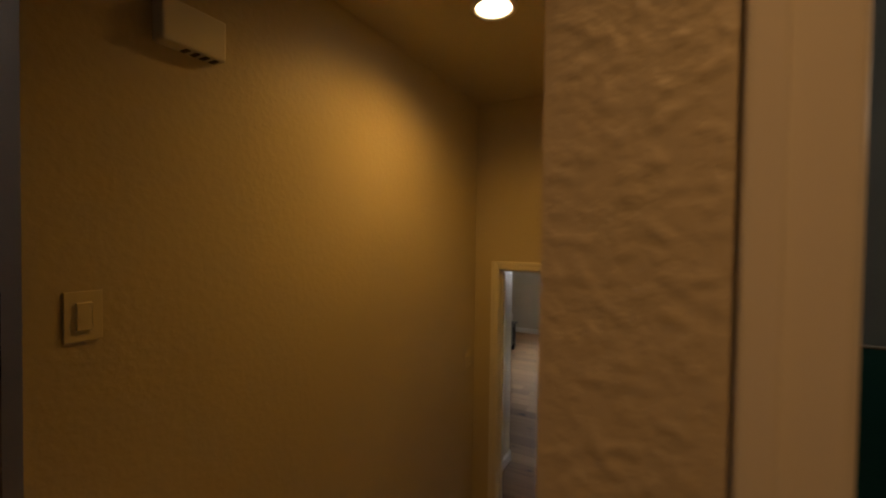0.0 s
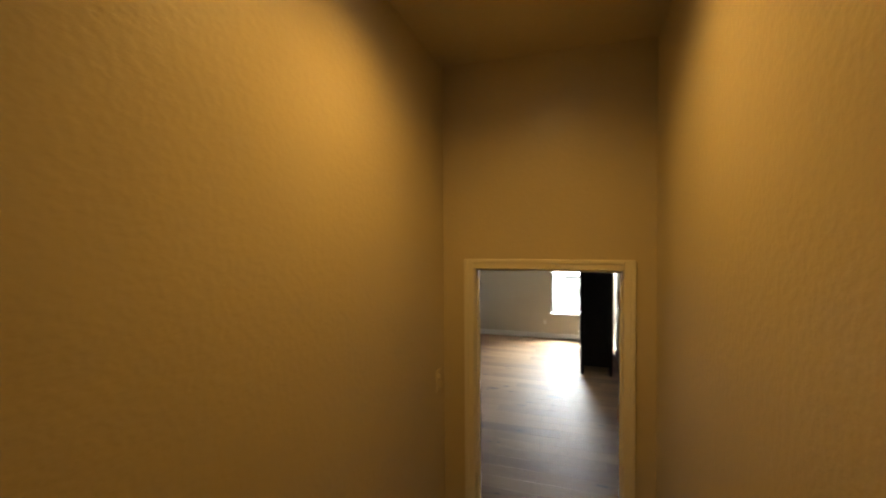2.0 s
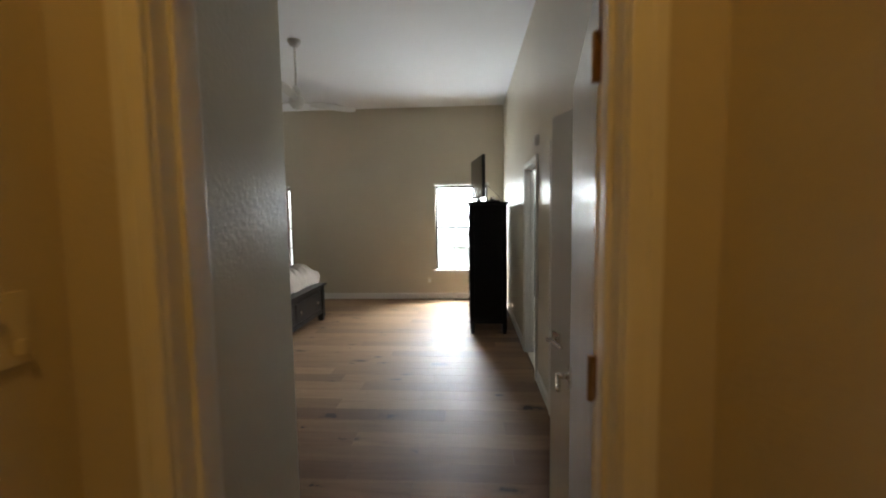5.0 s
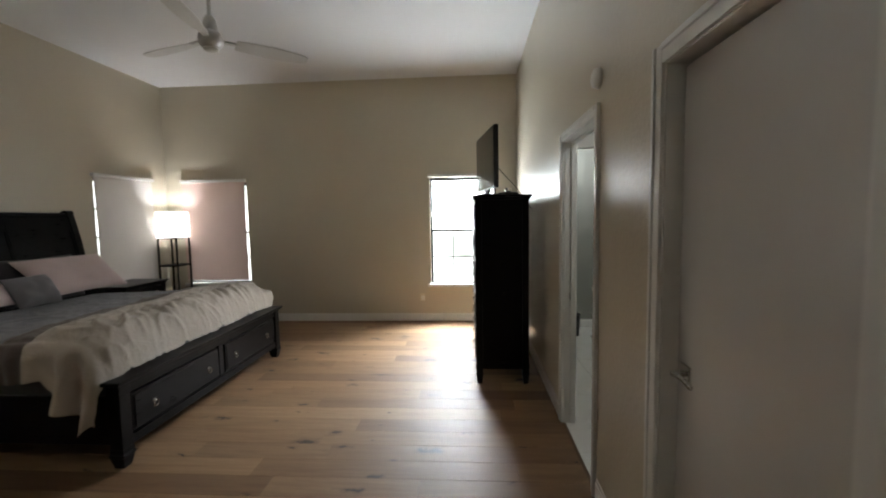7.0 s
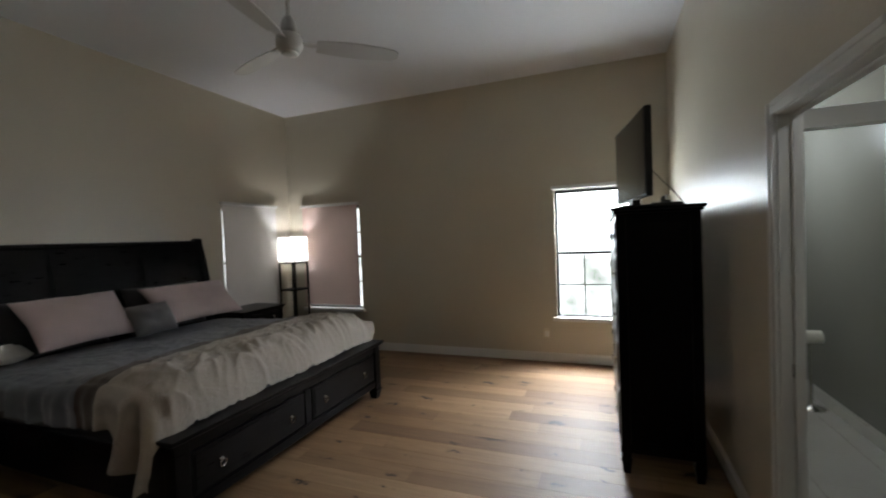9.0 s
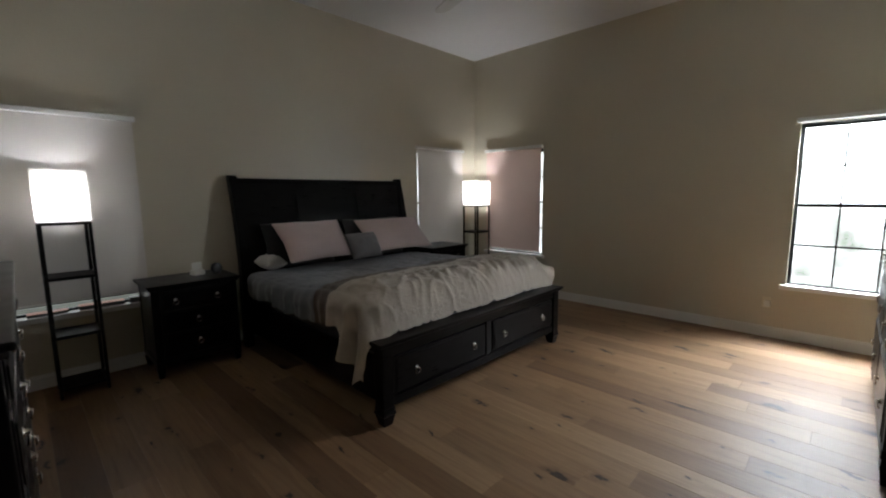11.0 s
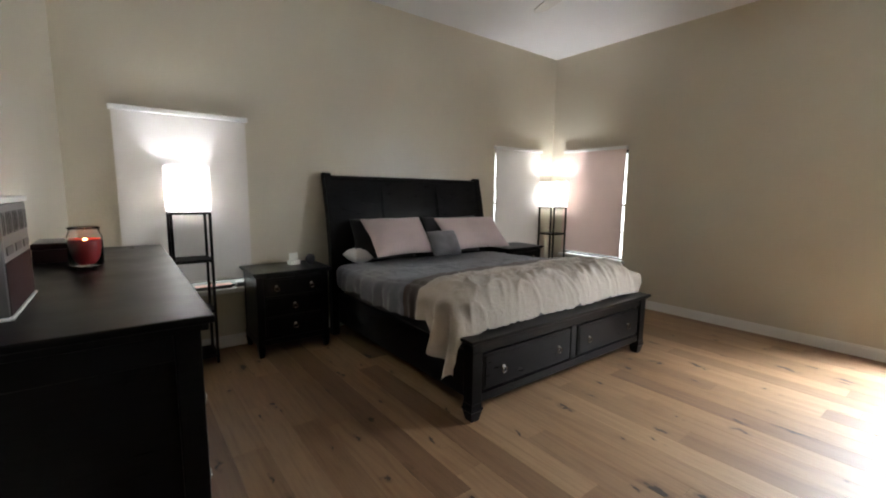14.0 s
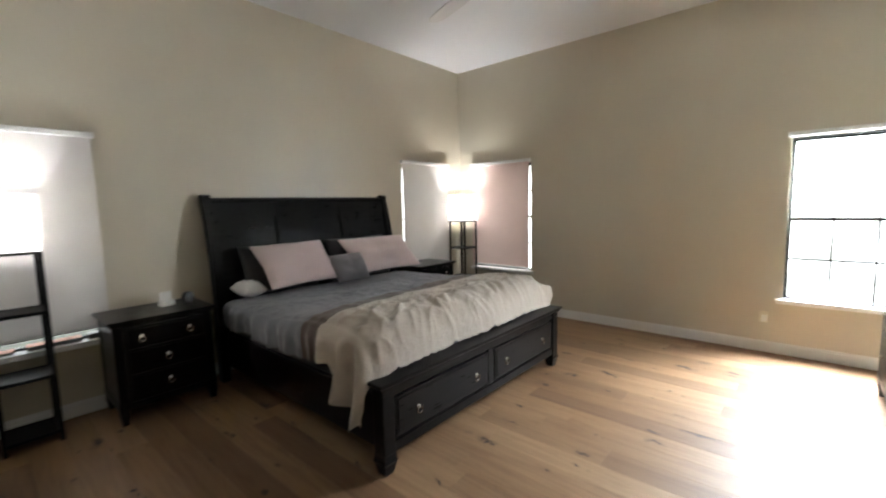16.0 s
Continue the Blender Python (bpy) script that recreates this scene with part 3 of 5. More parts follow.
W = 0.055
for args in (("y", YF, -1, XH, XR), ("x", XH, 1, YD, YF - 0.014), ("y", YD, 1, XH + 0.014, XP), ("x", XP, 1, SY + 0.134, YD + 0.014),
             ("x", XR, -1, SY + 0.134, CLO2[0] - W), ("x", XR, -1, CLO2[1] + W, CLO[0] - W), ("x", XR, -1, CLO[1] + W, BATH[0] - W), ("x", XR, -1, BATH[1] + W, YF - 0.014),
             ("y", SY + 0.12, 1, XP, DL - W), ("y", SY + 0.12, 1, DR + W, XR), ("y", SY, -1, SL, DL - W), ("y", SY, -1, DR + W, SR),
             ("x", SL, 1, NOSE + 0.87, SY - 0.014), ("x", SR, -1, NOSE + 0.87, SY - 0.014),
             ("x", 1.07, -1, 2.68, 6.62), ("y", 6.62, -1, XR + 0.095, 1.056)):
    baseboard(*args)
baseboard("y", SE, -1, -7.0, SL - 0.12, LZ)


# ---- windows ----
def window(name, axis, face, out, a0, a1, z0, z1, label):
    """Bronze double-hung sashes set in the depth of the wall; out points outdoors. Three panes by two in each sash."""
    root = tagged(new(name), label, "window", kind="structure")
    f = (lambda u, v, s, e, b, t: (*sorted((u, v)), s, e, b, t)) if axis == "x" else (lambda u, v, s, e, b, t: (s, e, *sorted((u, v)), b, t))
    d0, d1 = face + out * 0.055, face + out * 0.12
    zm = (z0 + z1) / 2 + 0.015
    t = 0.016
    for dims in ((d0, d1, a0, a0 + t, z0, z1), (d0, d1, a1 - t, a1, z0, z1), (d0, d1, a0 + t, a1 - t, z1 - t, z1), (d0, d1, a0 + t, a1 - t, z0, z0 + t)):
        box("window_frame", f(*dims), M_BRONZE, root, 0.003)
    for lo, hi, e0, e1 in ((zm - 0.016, z1 - t, 0.088, 0.112), (z0 + t, zm + 0.016, 0.062, 0.086)):
        s0, s1 = face + out * e0, face + out * e1
        for dims in ((s0, s1, a0 + t, a0 + t + 0.014, lo, hi), (s0, s1, a1 - t - 0.014, a1 - t, lo, hi),
                     (s0, s1, a0 + t + 0.014, a1 - t - 0.014, hi - 0.024, hi), (s0, s1, a0 + t + 0.014, a1 - t - 0.014, lo, lo + 0.022)):
            box("sash_rail", f(*dims), M_BRONZE, root, 0.002)
        mid = (s0 + s1) / 2
        bm = bmesh.new()
        zz = (lo + 0.022 + hi - 0.024) / 2
        add_box(bm, *f(mid - 0.006, mid + 0.006, a0 + t + 0.014, a1 - t - 0.014, zz - 0.0085, zz + 0.0085))
        part("glazing_bar", bm, M_BRONZE, root)
        inner0, inner1 = a0 + t + 0.014, a1 - t - 0.014
        for k in (1, 2):
            c = inner0 + (inner1 - inner0) * k / 3
            bm = bmesh.new()
            add_box(bm, *f(mid - 0.005, mid + 0.005, c - 0.008, c + 0.008, lo + 0.022, hi - 0.024))
            part("glazing_bar", bm, M_BAR, root)
        for k in range(3):
            for b, tp in ((lo + 0.022, zz - 0.0085), (zz + 0.0085, hi - 0.024)):
                c0, c1 = inner0 + (inner1 - inner0) * k / 3, inner0 + (inner1 - inner0) * (k + 1) / 3
                bm = bmesh.new()
                add_box(bm, *f(mid - 0.0015, mid + 0.0015, c0 + 0.0065, c1 - 0.0065, b, tp))
                pane = part("pane", bm, M_GLASS, root)
                pane.visible_shadow = False
    u0, u1 = face - out * 0.045, face + out * 0.054
    box("window_sill", f(u0, u1, a0 + 0.001, a1 - 0.001, z0, z0 + 0.022), M_TRIM, root, 0.004, "white painted sill", 2)
    box("window_apron", f(face - out * 0.055, face - out * 0.001, a0 - 0.05, a1 + 0.05, z0 - 0.022, z0 + 0.021), M_TRIM, root, 0.006, "white painted stool", 2)
    return root


window("window_1", "y", YF, 1, *WIN_R, "bronze double-hung window with a white sill, shade rolled up")
window("window_2", "y", YF, 1, *WIN_C, "bronze double-hung window behind a lowered shade")
window("window_3", "x", XH, -1, *WIN_L, "bronze double-hung window behind a lowered shade")
window("window_4", "x", XH, -1, *WIN_B, "bronze double-hung window behind a lowered shade")


def roller_shade(axis, face, out, a0, a1, top, bottom, mat, label, curl=0.0):
    """Roller shade: a slim head box and a fabric sheet with a hem bar; out points into the room."""
    f = (lambda u, v, s, e, b, t: (*sorted((u, v)), s, e, b, t)) if axis == "x" else (lambda u, v, s, e, b, t: (s, e, *sorted((u, v)), b, t))
    root = tagged(new("roller_shade"), label, "blind", group="roller shades")
    box("head_box", f(face + out * 0.001, face + out * 0.052, a0 - 0.02, a1 + 0.02, top, top + 0.042), M_TRIM, root, 0.008, "white head box", 2)
    if bottom is None:
        return root
    bm = bmesh.new()
    n, k = 14, 18
    vs = {}
    for i in range(n + 1):
        for j in range(k + 1):
            u = i / n
            a = a0 + (a1 - a0) * u
            z = bottom + (top - bottom) * j / k
            edge = (abs(u - 0.5) * 2) ** 6
            w = 0.020 + 0.004 * math.sin(6.0 * a + 2.5 * z) * (1 - j / k) + curl * edge * (1 - abs(2 * j / k - 1)) ** 0.7
            p = face + out * w
            for s in (0, 1):
                q = p + out * 0.0012 * s
                vs[i, j, s] = bm.verts.new((q, a, z) if axis == "x" else (a, q, z))
    for i in range(n):
        for j in range(k):
            bm.faces.new([vs[i + di, j + dj, 0] for di, dj in ((0, 0), (1, 0), (1, 1), (0, 1))])
    part("fabric", bm, mat, root, "", True)
    box("hem_bar", f(face + out * 0.014, face + out * 0.028, a0, a1, bottom - 0.018, bottom), M_TRIM, root, 0.004)
    return root


roller_shade("y", YF, -1, WIN_R[0] - 0.01, WIN_R[1] + 0.01, 2.135, None, M_BLIND, "white roller shade head box, shade rolled up")
roller_shade("y", YF, -1, -5.06, -4.075, 2.135, 0.655, M_BLIND_PINK, "lowered pinkish roller shade with light leaking at its edge", 0.012)
roller_shade("x", XH, 1, 5.725, 6.68, 2.135, 0.655, M_BLIND, "lowered off-white roller shade beside the corner lamp", 0.012)
roller_shade("x", XH, 1, 1.46, 2.45, 2.135, 0.68, M_BLIND, "lowered off-white roller shade behind the shelf lamp", 0.016)

# outdoors
M_BACK = bpy.data.materials.new("bright_foliage_distance")
M_BACK.use_nodes = True
_mp = coords(M_BACK)
_n = node(M_BACK, "ShaderNodeTexNoise", Scale=1.4, Detail=7.0, Roughness=0.7)
link(M_BACK, _mp, "Vector", _n, "Vector")
_r = ramp(M_BACK, [(0.30, (0.16, 0.17, 0.16)), (0.42, (0.42, 0.44, 0.44)), (0.55, (0.94, 0.97, 1))])
link(M_BACK, _n, "Fac", _r, "Fac")
link(M_BACK, _r, "Color", bsdf(M_BACK), "Emission Color")
bsdf(M_BACK).inputs["Emission Strength"].default_value = 3.2
bsdf(M_BACK).inputs["Base Color"].default_value = (0.1, 0.13, 0.08, 1)
M_GROUND = material("grass_ground", (0.10, 0.105, 0.085), 0.95)
bump(M_GROUND, vary(M_GROUND, (0.10, 0.105, 0.085), 0.3, 1.5), 20, 0.4, 0.02)
slab("ground", (-300, 300, -300, 300, -0.45, -0.35), M_GROUND, "grassy ground outside the house", "ground")
tagged(box("backdrop", (-14, 8, 12.0, 12.1, -0.34, 7.0), M_BACK, None, 0), "bright overexposed foliage and sky outside", "backdrop", kind="structure")
tagged(box("backdrop", (-11.1, -11.0, -6, 11.9, -0.34, 7.0), M_BACK, None, 0), "bright overexposed foliage and sky outside", "backdrop", kind="structure")

# ---- wall fittings ----
def plate(name, axis, face, out, a, z, w, h, mat, label, category, extra):
    root = tagged(new(name), label, category)
    f = (lambda u, v, s, e, b, t: (*sorted((u, v)), s, e, b, t)) if axis == "x" else (lambda u, v, s, e, b, t: (s, e, *sorted((u, v)), b, t))
    box("cover_plate", f(face, face + out * 0.006, a - w / 2, a + w / 2, z - h / 2, z + h / 2), mat, root, 0.002, "", 2)
    for nm, da, dz, ww, hh, deep, m2 in extra:
        box(nm, f(face + out * 0.006, face + out * (0.006 + deep), a + da - ww / 2, a + da + ww / 2, z + dz - hh / 2, z + dz + hh / 2), m2, root, 0.0015)
    return root


plate("wall_outlet", "y", YF, -1, -1.41, 0.36, 0.072, 0.115, M_CREAM_PLASTIC, "cream wall outlet with a plug-in adapter under the window", "outlet",
      (("adapter", 0.008, -0.01, 0.05, 0.065, 0.03, M_WHITE_PLASTIC), ("socket", 0, 0.038, 0.03, 0.026, 0.003, M_CREAM_PLASTIC)))
plate("light_switch", "x", SL, 1, -2.45, 2.055, 0.075, 0.118, M_CREAM_PLASTIC, "cream switch plate on the stairwell wall", "switch",
      (("rocker", 0, 0, 0.032, 0.066, 0.005, M_CREAM_PLASTIC),))
plate("light_switch", "x", SL, 1, -0.285, 1.425, 0.075, 0.118, M_CREAM_PLASTIC, "cream double toggle switch near the bedroom door", "switch",
      (("toggle", -0.016, 0.028, 0.011, 0.024, 0.012, M_CREAM_PLASTIC), ("toggle", 0.016, -0.028, 0.011, 0.024, 0.012, M_CREAM_PLASTIC)))

chime = tagged(new("door_chime"), "white plastic door chime box high on the stairwell wall", "door chime")
box("housing", (SL, SL + 0.055, -2.30, -2.125, 2.755, 2.87), M_WHITE_PLASTIC, chime, 0.008, "", 3)
for k in range(4):
    box("slot", (SL + 0.012, SL + 0.043, -2.235 + k * 0.027, -2.222 + k * 0.027, 2.7525, 2.7555), M_DARK, chime, 0)

bm = bmesh.new()
add_turned(bm, [(0.052, 0.0), (0.052, 0.012), (0.046, 0.03), (0.03, 0.038), (0.006, 0.04)], 24)
bm.transform(Matrix.Translation((XR, 3.085, 2.265)) @ Matrix.Rotation(radians(-90), 4, 'Y'))
tagged(part("alarm_sensor", bm, M_WHITE_PLASTIC, None, "", True), "small round white alarm sensor above the bathroom doorway", "sensor")

down = tagged(new("recessed_downlight"), "round glowing recessed downlight in the stairwell ceiling", "ceiling light")
down.location = (-0.80, -1.29, SC)
bm = bmesh.new()
add_turned(bm, [(0.098, -0.001), (0.098, -0.007), (0.080, -0.010), (0.074, -0.004), (0.074, -0.001)], 36, cap=False)
part("trim_ring", bm, M_TRIM, down, "white trim ring", True)
bm = bmesh.new()
add_turned(bm, [(0.0735, -0.0015), (0.0735, -0.004)], 36)
part("lens", bm, M_LENS, down, "glowing lens")

# ---- ceiling fan ----
fan = thing("ceiling_fan", (-2.585, 3.90, ZC), "white three-blade ceiling fan on a long downrod", "ceiling fan")
bm = bmesh.new()
add_turned(bm, [(0.075, -0.001), (0.075, -0.02), (0.05, -0.06), (0.02, -0.075)], 28)
part("canopy", bm, M_FAN, fan, "", True)
bm = bmesh.new()
add_turned(bm, [(0.0135, -0.07), (0.0135, -0.56)], 14)
part("downrod", bm, M_FAN, fan, "", True)
bm = bmesh.new()
add_turned(bm, [(0.02, -0.50), (0.042, -0.53), (0.05, -0.57), (0.05, -0.60), (0.034, -0.615)], 24)
part("coupling", bm, M_FAN, fan, "", True)
bm = bmesh.new()
add_turned(bm, [(0.035, -0.605), (0.066, -0.62), (0.084, -0.65), (0.084, -0.695), (0.07, -0.722), (0.05, -0.735)], 32)
part("motor_housing", bm, M_FAN, fan, "", True)
bm = bmesh.new()
add_turned(bm, [(0.05, -0.733), (0.054, -0.742), (0.042, -0.752), (0.01, -0.756)], 24)
part("cap", bm, M_FAN, fan, "", True)
for ang in (41, 161, 281):
    bm = bmesh.new()
    rows = []
    for i in range(15):
        u = i / 14
        r = 0.17 + 0.55 * u
        w = 0.052 + 0.030 * math.sin(min(1, u * 1.6) * math.pi / 2) - 0.03 * u ** 3
        if i == 14:
            w *= 0.55
        tilt = radians(-15 + 6 * u)
        zz = -0.675
        top = []
        for s, off in ((-1, 0.004), (0, 0.007), (1, 0.004), (1, -0.004), (0, -0.005), (-1, -0.004)):
            top.append(bm.verts.new((r, s * w * math.cos(tilt), zz + s * w * math.sin(tilt) + off)))
        rows.append(top)
    for a, b in zip(rows, rows[1:]):
        for j in range(6):
            bm.faces.new((a[j], a[(j + 1) % 6], b[(j + 1) % 6], b[j]))
    bm.faces.new(rows[0]), bm.faces.new(rows[-1][::-1])
    bm.transform(Matrix.Rotation(radians(ang), 4, 'Z'))
    bl = part("blade", bm, M_FAN, fan)
    bm = bmesh.new()
    add_box(bm, 0.08, 0.20, -0.022, 0.022, -0.678, -0.664, 0.004, 2)
    bm.transform(Matrix.Rotation(radians(ang), 4, 'Z'))
    part("blade_bracket", bm, M_FAN, bl)


# ---- black furniture set ----
def ring_pull(parent, at, normal):
    """Nickel rosette with a hanging ring; normal is +x or +y or -x of the face."""
    n, o = Vector(normal), Vector(at)
    turn = n.to_track_quat('Z', 'Y').to_matrix().to_4x4()
    bm = bmesh.new()
    add_turned(bm, [(0.017, 0.0), (0.017, 0.003), (0.011, 0.007), (0.007, 0.014), (0.003, 0.016)], 18)
    bm.transform(Matrix.Translation(o) @ turn)
    h = part("handle", bm, M_CHROME, parent, "polished nickel ring pull", True)
    bm = bmesh.new()
    add_torus(bm, Matrix.Translation(o + n * 0.013 + Vector((0, 0, -0.020))) @ turn @ Matrix.Rotation(radians(8), 4, 'X'), 0.021, 0.0036, 24, 8)
    part("ring", bm, M_CHROME, h, "", True)


def drawer(parent, face, y0, y1, z0, z1, pulls, axis="x", name="drawer"):
    """A drawer front proud of a face that looks along +axis: a bevelled slab with a raised bead."""
    bm = bmesh.new()
    f = (lambda u, v, a, b, c, d: (u, v, a, b, c, d)) if axis == "x" else (lambda u, v, a, b, c, d: (a, b, u, v, c, d))
    s = 1 if pulls[1] > 0 else -1
    q = lambda a, b: tuple(sorted((face + s * a, face + s * b)))
    add_box(bm, *f(*q(-0.012, 0.010), y0, y1, z0, z1), 0.004, 2)
    add_box(bm, *f(*q(0.010, 0.016), y0 + 0.018, y1 - 0.018, z0 + 0.018, z1 - 0.018), 0.004, 2)
    d = part(name, bm, M_BLACK, parent)
    for p in pulls[0]:
        at = (face + s * 0.016, p, (z0 + z1) / 2) if axis == "x" else (p, face + s * 0.016, (z0 + z1) / 2)
        ring_pull(d, at, (s, 0, 0) if axis == "x" else (0, s, 0))
    return d


def leg_mesh(w, z1, foot=0.7):
    bm = bmesh.new()
    ring = []
    for z, k in ((0.0, foot), (0.005, foot + 0.03), (z1 * 0.55, 1.0), (z1 * 0.62, 1.12), (z1 * 0.70, 1.12), (z1 * 0.78, 1.0), (z1, 1.0)):
        h = w / 2 * k
        ring.append([bm.verts.new((sx * h, sy * h, z)) for sx, sy in ((-1, -1), (1, -1), (1, 1), (-1, 1))])
    for a, b in zip(ring, ring[1:]):
        for j in range(4):
            bm.faces.new((a[j], a[(j + 1) % 4], b[(j + 1) % 4], b[j]))
    bm.faces.new(ring[0][::-1]), bm.faces.new(ring[-1])
    return bm


def leg(parent, x, y, w, z1):
    bm = leg_mesh(w, z1)
    bm.transform(Matrix.Translation((x, y, 0)))
    return part("leg", bm, M_BLACK, parent)


def moulded_top(parent, x0, x1, y0, y1, z, thick=0.034, over=0.03):
    bm = bmesh.new()
    add_box(bm, x0 - over, x1 + over, y0 - over, y1 + over, z - thick * 0.62, z, 0.008, 3)
    add_box(bm, x0 - over * 0.55, x1 + over * 0.55, y0 - over * 0.55, y1 + over * 0.55, z - thick * 1.2, z - thick * 0.63, 0.006, 2)
    return part("top", bm, M_BLACK, parent)


def case_piece(name, at, size, label, category, fronts, rz=0, leg_h=0.14, leg_w=0.055, group="", panels=True):
    """A case on legs whose front looks along its own +x. size: depth, width, height. fronts: rows of (z0, z1, [(y0, y1, pulls)])."""
    d, w, h = size
    root = thing(name, at, label, category, group, rz)
    zb = leg_h - 0.025
    bm = bmesh.new()
    add_box(bm, 0.006, d - 0.006, 0.006, w - 0.006, zb, h - 0.04, 0.003)
    part("body", bm, M_BLACK, root)
    for px in (leg_w / 2, d - leg_w / 2):
        for py in (leg_w / 2, w - leg_w / 2):
            leg(root, px, py, leg_w, zb + 0.001)
            bm = bmesh.new()
            add_box(bm, px - leg_w / 2, px + leg_w / 2, py - leg_w / 2, py + leg_w / 2, zb, h - 0.04, 0.005, 2)
            part("corner_post", bm, M_BLACK, root)
    for py, s in ((0.006, -1), (w - 0.006, 1)):
        for z0, z1 in ((zb + 0.01, zb + 0.07), (h - 0.11, h - 0.045)):
            a, b = sorted((py, py + s * 0.005))
            box("side_rail", (leg_w, d - leg_w, a, b, z0, z1), M_BLACK, root, 0.002)
    bm = bmesh.new()
    add_box(bm, -0.004, d + 0.006, -0.005, w + 0.005, zb - 0.004, zb + 0.05, 0.008, 2)
    part("base_moulding", bm, M_BLACK, root)
    for z0, z1, cells in fronts:
        for y0, y1, pulls in cells:
            drawer(root, d - 0.006, y0, y1, z0, z1, (pulls, 1))
    moulded_top(root, 0.004, d, 0, w, h)
    return root


# nightstands, fronts looking into the room
def nightstand(at, label):
    return case_piece("nightstand", at, (0.485, 0.66, 0.785), label, "nightstand",
                      ((0.575, 0.725, [(0.065, 0.595, (0.17, 0.49))]), (0.385, 0.56, [(0.065, 0.595, (0.33,))]), (0.19, 0.37, [(0.065, 0.595, (0.33,))])), group="nightstands")


nightstand((XH + 0.022, 2.37, 0), "black wooden nightstand with three drawers and nickel ring pulls")
nightstand((XH + 0.022, 5.53, 0), "black wooden nightstand half hidden behind the bed")

# long dresser against the wall beside the entry, front looking towards the window
LW = 1.68
rows = []
for z0, z1 in ((0.20, 0.48), (0.50, 0.76), (0.78, 0.98)):
    rows.append((z0, z1, [(0.07, LW / 2 - 0.012, (0.22, 0.62)), (LW / 2 + 0.012, LW - 0.07, (LW - 0.62, LW - 0.22))]))
rows.append((1.0, 1.125, [(0.07, LW / 2 - 0.012, (0.43,)), (LW / 2 + 0.012, LW - 0.07, (LW - 0.43,))]))
case_piece("dresser", (-2.15, YD + 0.022, 0), (0.455, LW, 1.189), "long black wooden dresser against the tan wall", "dresser", rows, rz=90, leg_h=0.14, leg_w=0.06)

# tall chest on the window side, front looking into the room
TW = 1.74
rows = []
for z0, z1 in ((0.20, 0.53), (0.55, 0.86), (0.88, 1.16), (1.18, 1.43), (1.45, 1.68)):
    rows.append((z0, z1, [(0.07, TW / 2 - 0.012, (0.22, 0.62)), (TW / 2 + 0.012, TW - 0.07, (TW - 0.62, TW - 0.22))]))
case_piece("chest_of_drawers", (-0.155, 4.615 + TW, 0), (0.485, TW, 1.75), "tall black wooden chest of drawers by the window", "chest", rows, rz=180, leg_h=0.17, leg_w=0.06)

# ---- television on the chest ----
tv = thing("television", (-0.523, 4.835, 1.75), "thin black flat-screen television on a stand, seen edge-on", "television", rz=9.5)
box("screen_body", (-0.018, 0.022, -0.408, 0.408, 0.052, 0.588), M_DARK, tv, 0.006, "", 2)
box("screen", (-0.0205, -0.017, -0.398, 0.398, 0.066, 0.578), M_SCREEN, tv, 0.001, "glossy dark screen")
box("back_cover", (0.02, 0.05, -0.28, 0.28, 0.10, 0.42), M_DARK, tv, 0.012, "", 2)
bm = bmesh.new()
add_box(bm, -0.11, 0.11, -0.2, 0.2, 0.0, 0.014, 0.005, 2)
add_box(bm, -0.012, 0.03, -0.06, 0.06, 0.012, 0.10, 0.006, 2)
part("stand", bm, M_DARK, tv)
box_ = tagged(new("cable_box"), "small black box with a knob on the chest", "cable box")
box("housing", (-0.42, -0.24, 4.68, 4.83, 1.75, 1.775), M_DARK, box_, 0.006, "", 2)
bm = bmesh.new()
add_turned(bm, [(0.03, 0.0), (0.034, 0.02), (0.026, 0.042), (0.008, 0.048)], 20, (-0.33, 4.73, 1.775))
part("dome", bm, M_CHROME, box_, "shiny rounded top", True)
cu = bpy.data.curves.new("power_cord", 'CURVE')
cu.dimensions, cu.bevel_depth = '3D', 0.0035
sp = cu.splines.new('BEZIER')
sp.bezier_points.add(3)
for bp, co in zip(sp.bezier_points, ((-0.46, 4.66, 2.04), (-0.37, 4.76, 1.95), (-0.24, 4.95, 1.84), (-0.05, 5.16, 1.62))):
    bp.co = co
    bp.handle_left_type = bp.handle_right_type = 'AUTO'
cord = new("power_cord", cu)
cu.materials.append(M_DARK)
tagged(cord, "thin black power cord hanging behind the television", "cord")

# ---- bed ----
BY0, BY1, BXH, BXF = 3.20, 5.40, -5.23, -2.93
bed = thing("bed", (0, 0, 0), "black wooden king bed with a sleigh headboard and storage footboard", "bed")


def head_x(z):
    """Front face of the sleigh headboard: upright below, leaning back and rolling over above."""
    u = max(0.0, (z - 0.75) / 0.93)
    return -5.085 - 0.155 * u ** 1.7


def head_strip(name, y0, y1, z0, z1, off, thick, bev=0.004):
    bm = bmesh.new()
    n = 14
    fr, bk = [], []
    for i in range(n + 1):
        z = z0 + (z1 - z0) * i / n
        x = head_x(z) + off
        fr.append((x, z)), bk.append((x - thick, z))
    loop = fr + bk[::-1]
    a = [bm.verts.new((x, y0, z)) for x, z in loop]
    b = [bm.verts.new((x, y1, z)) for x, z in loop]
    bm.faces.new(a), bm.faces.new(b[::-1])
    for i in range(len(loop)):
        j = (i + 1) % len(loop)
        bm.faces.new((a[i], b[i], b[j], a[j]))
    return part(name, bm, M_BLACK, bed)


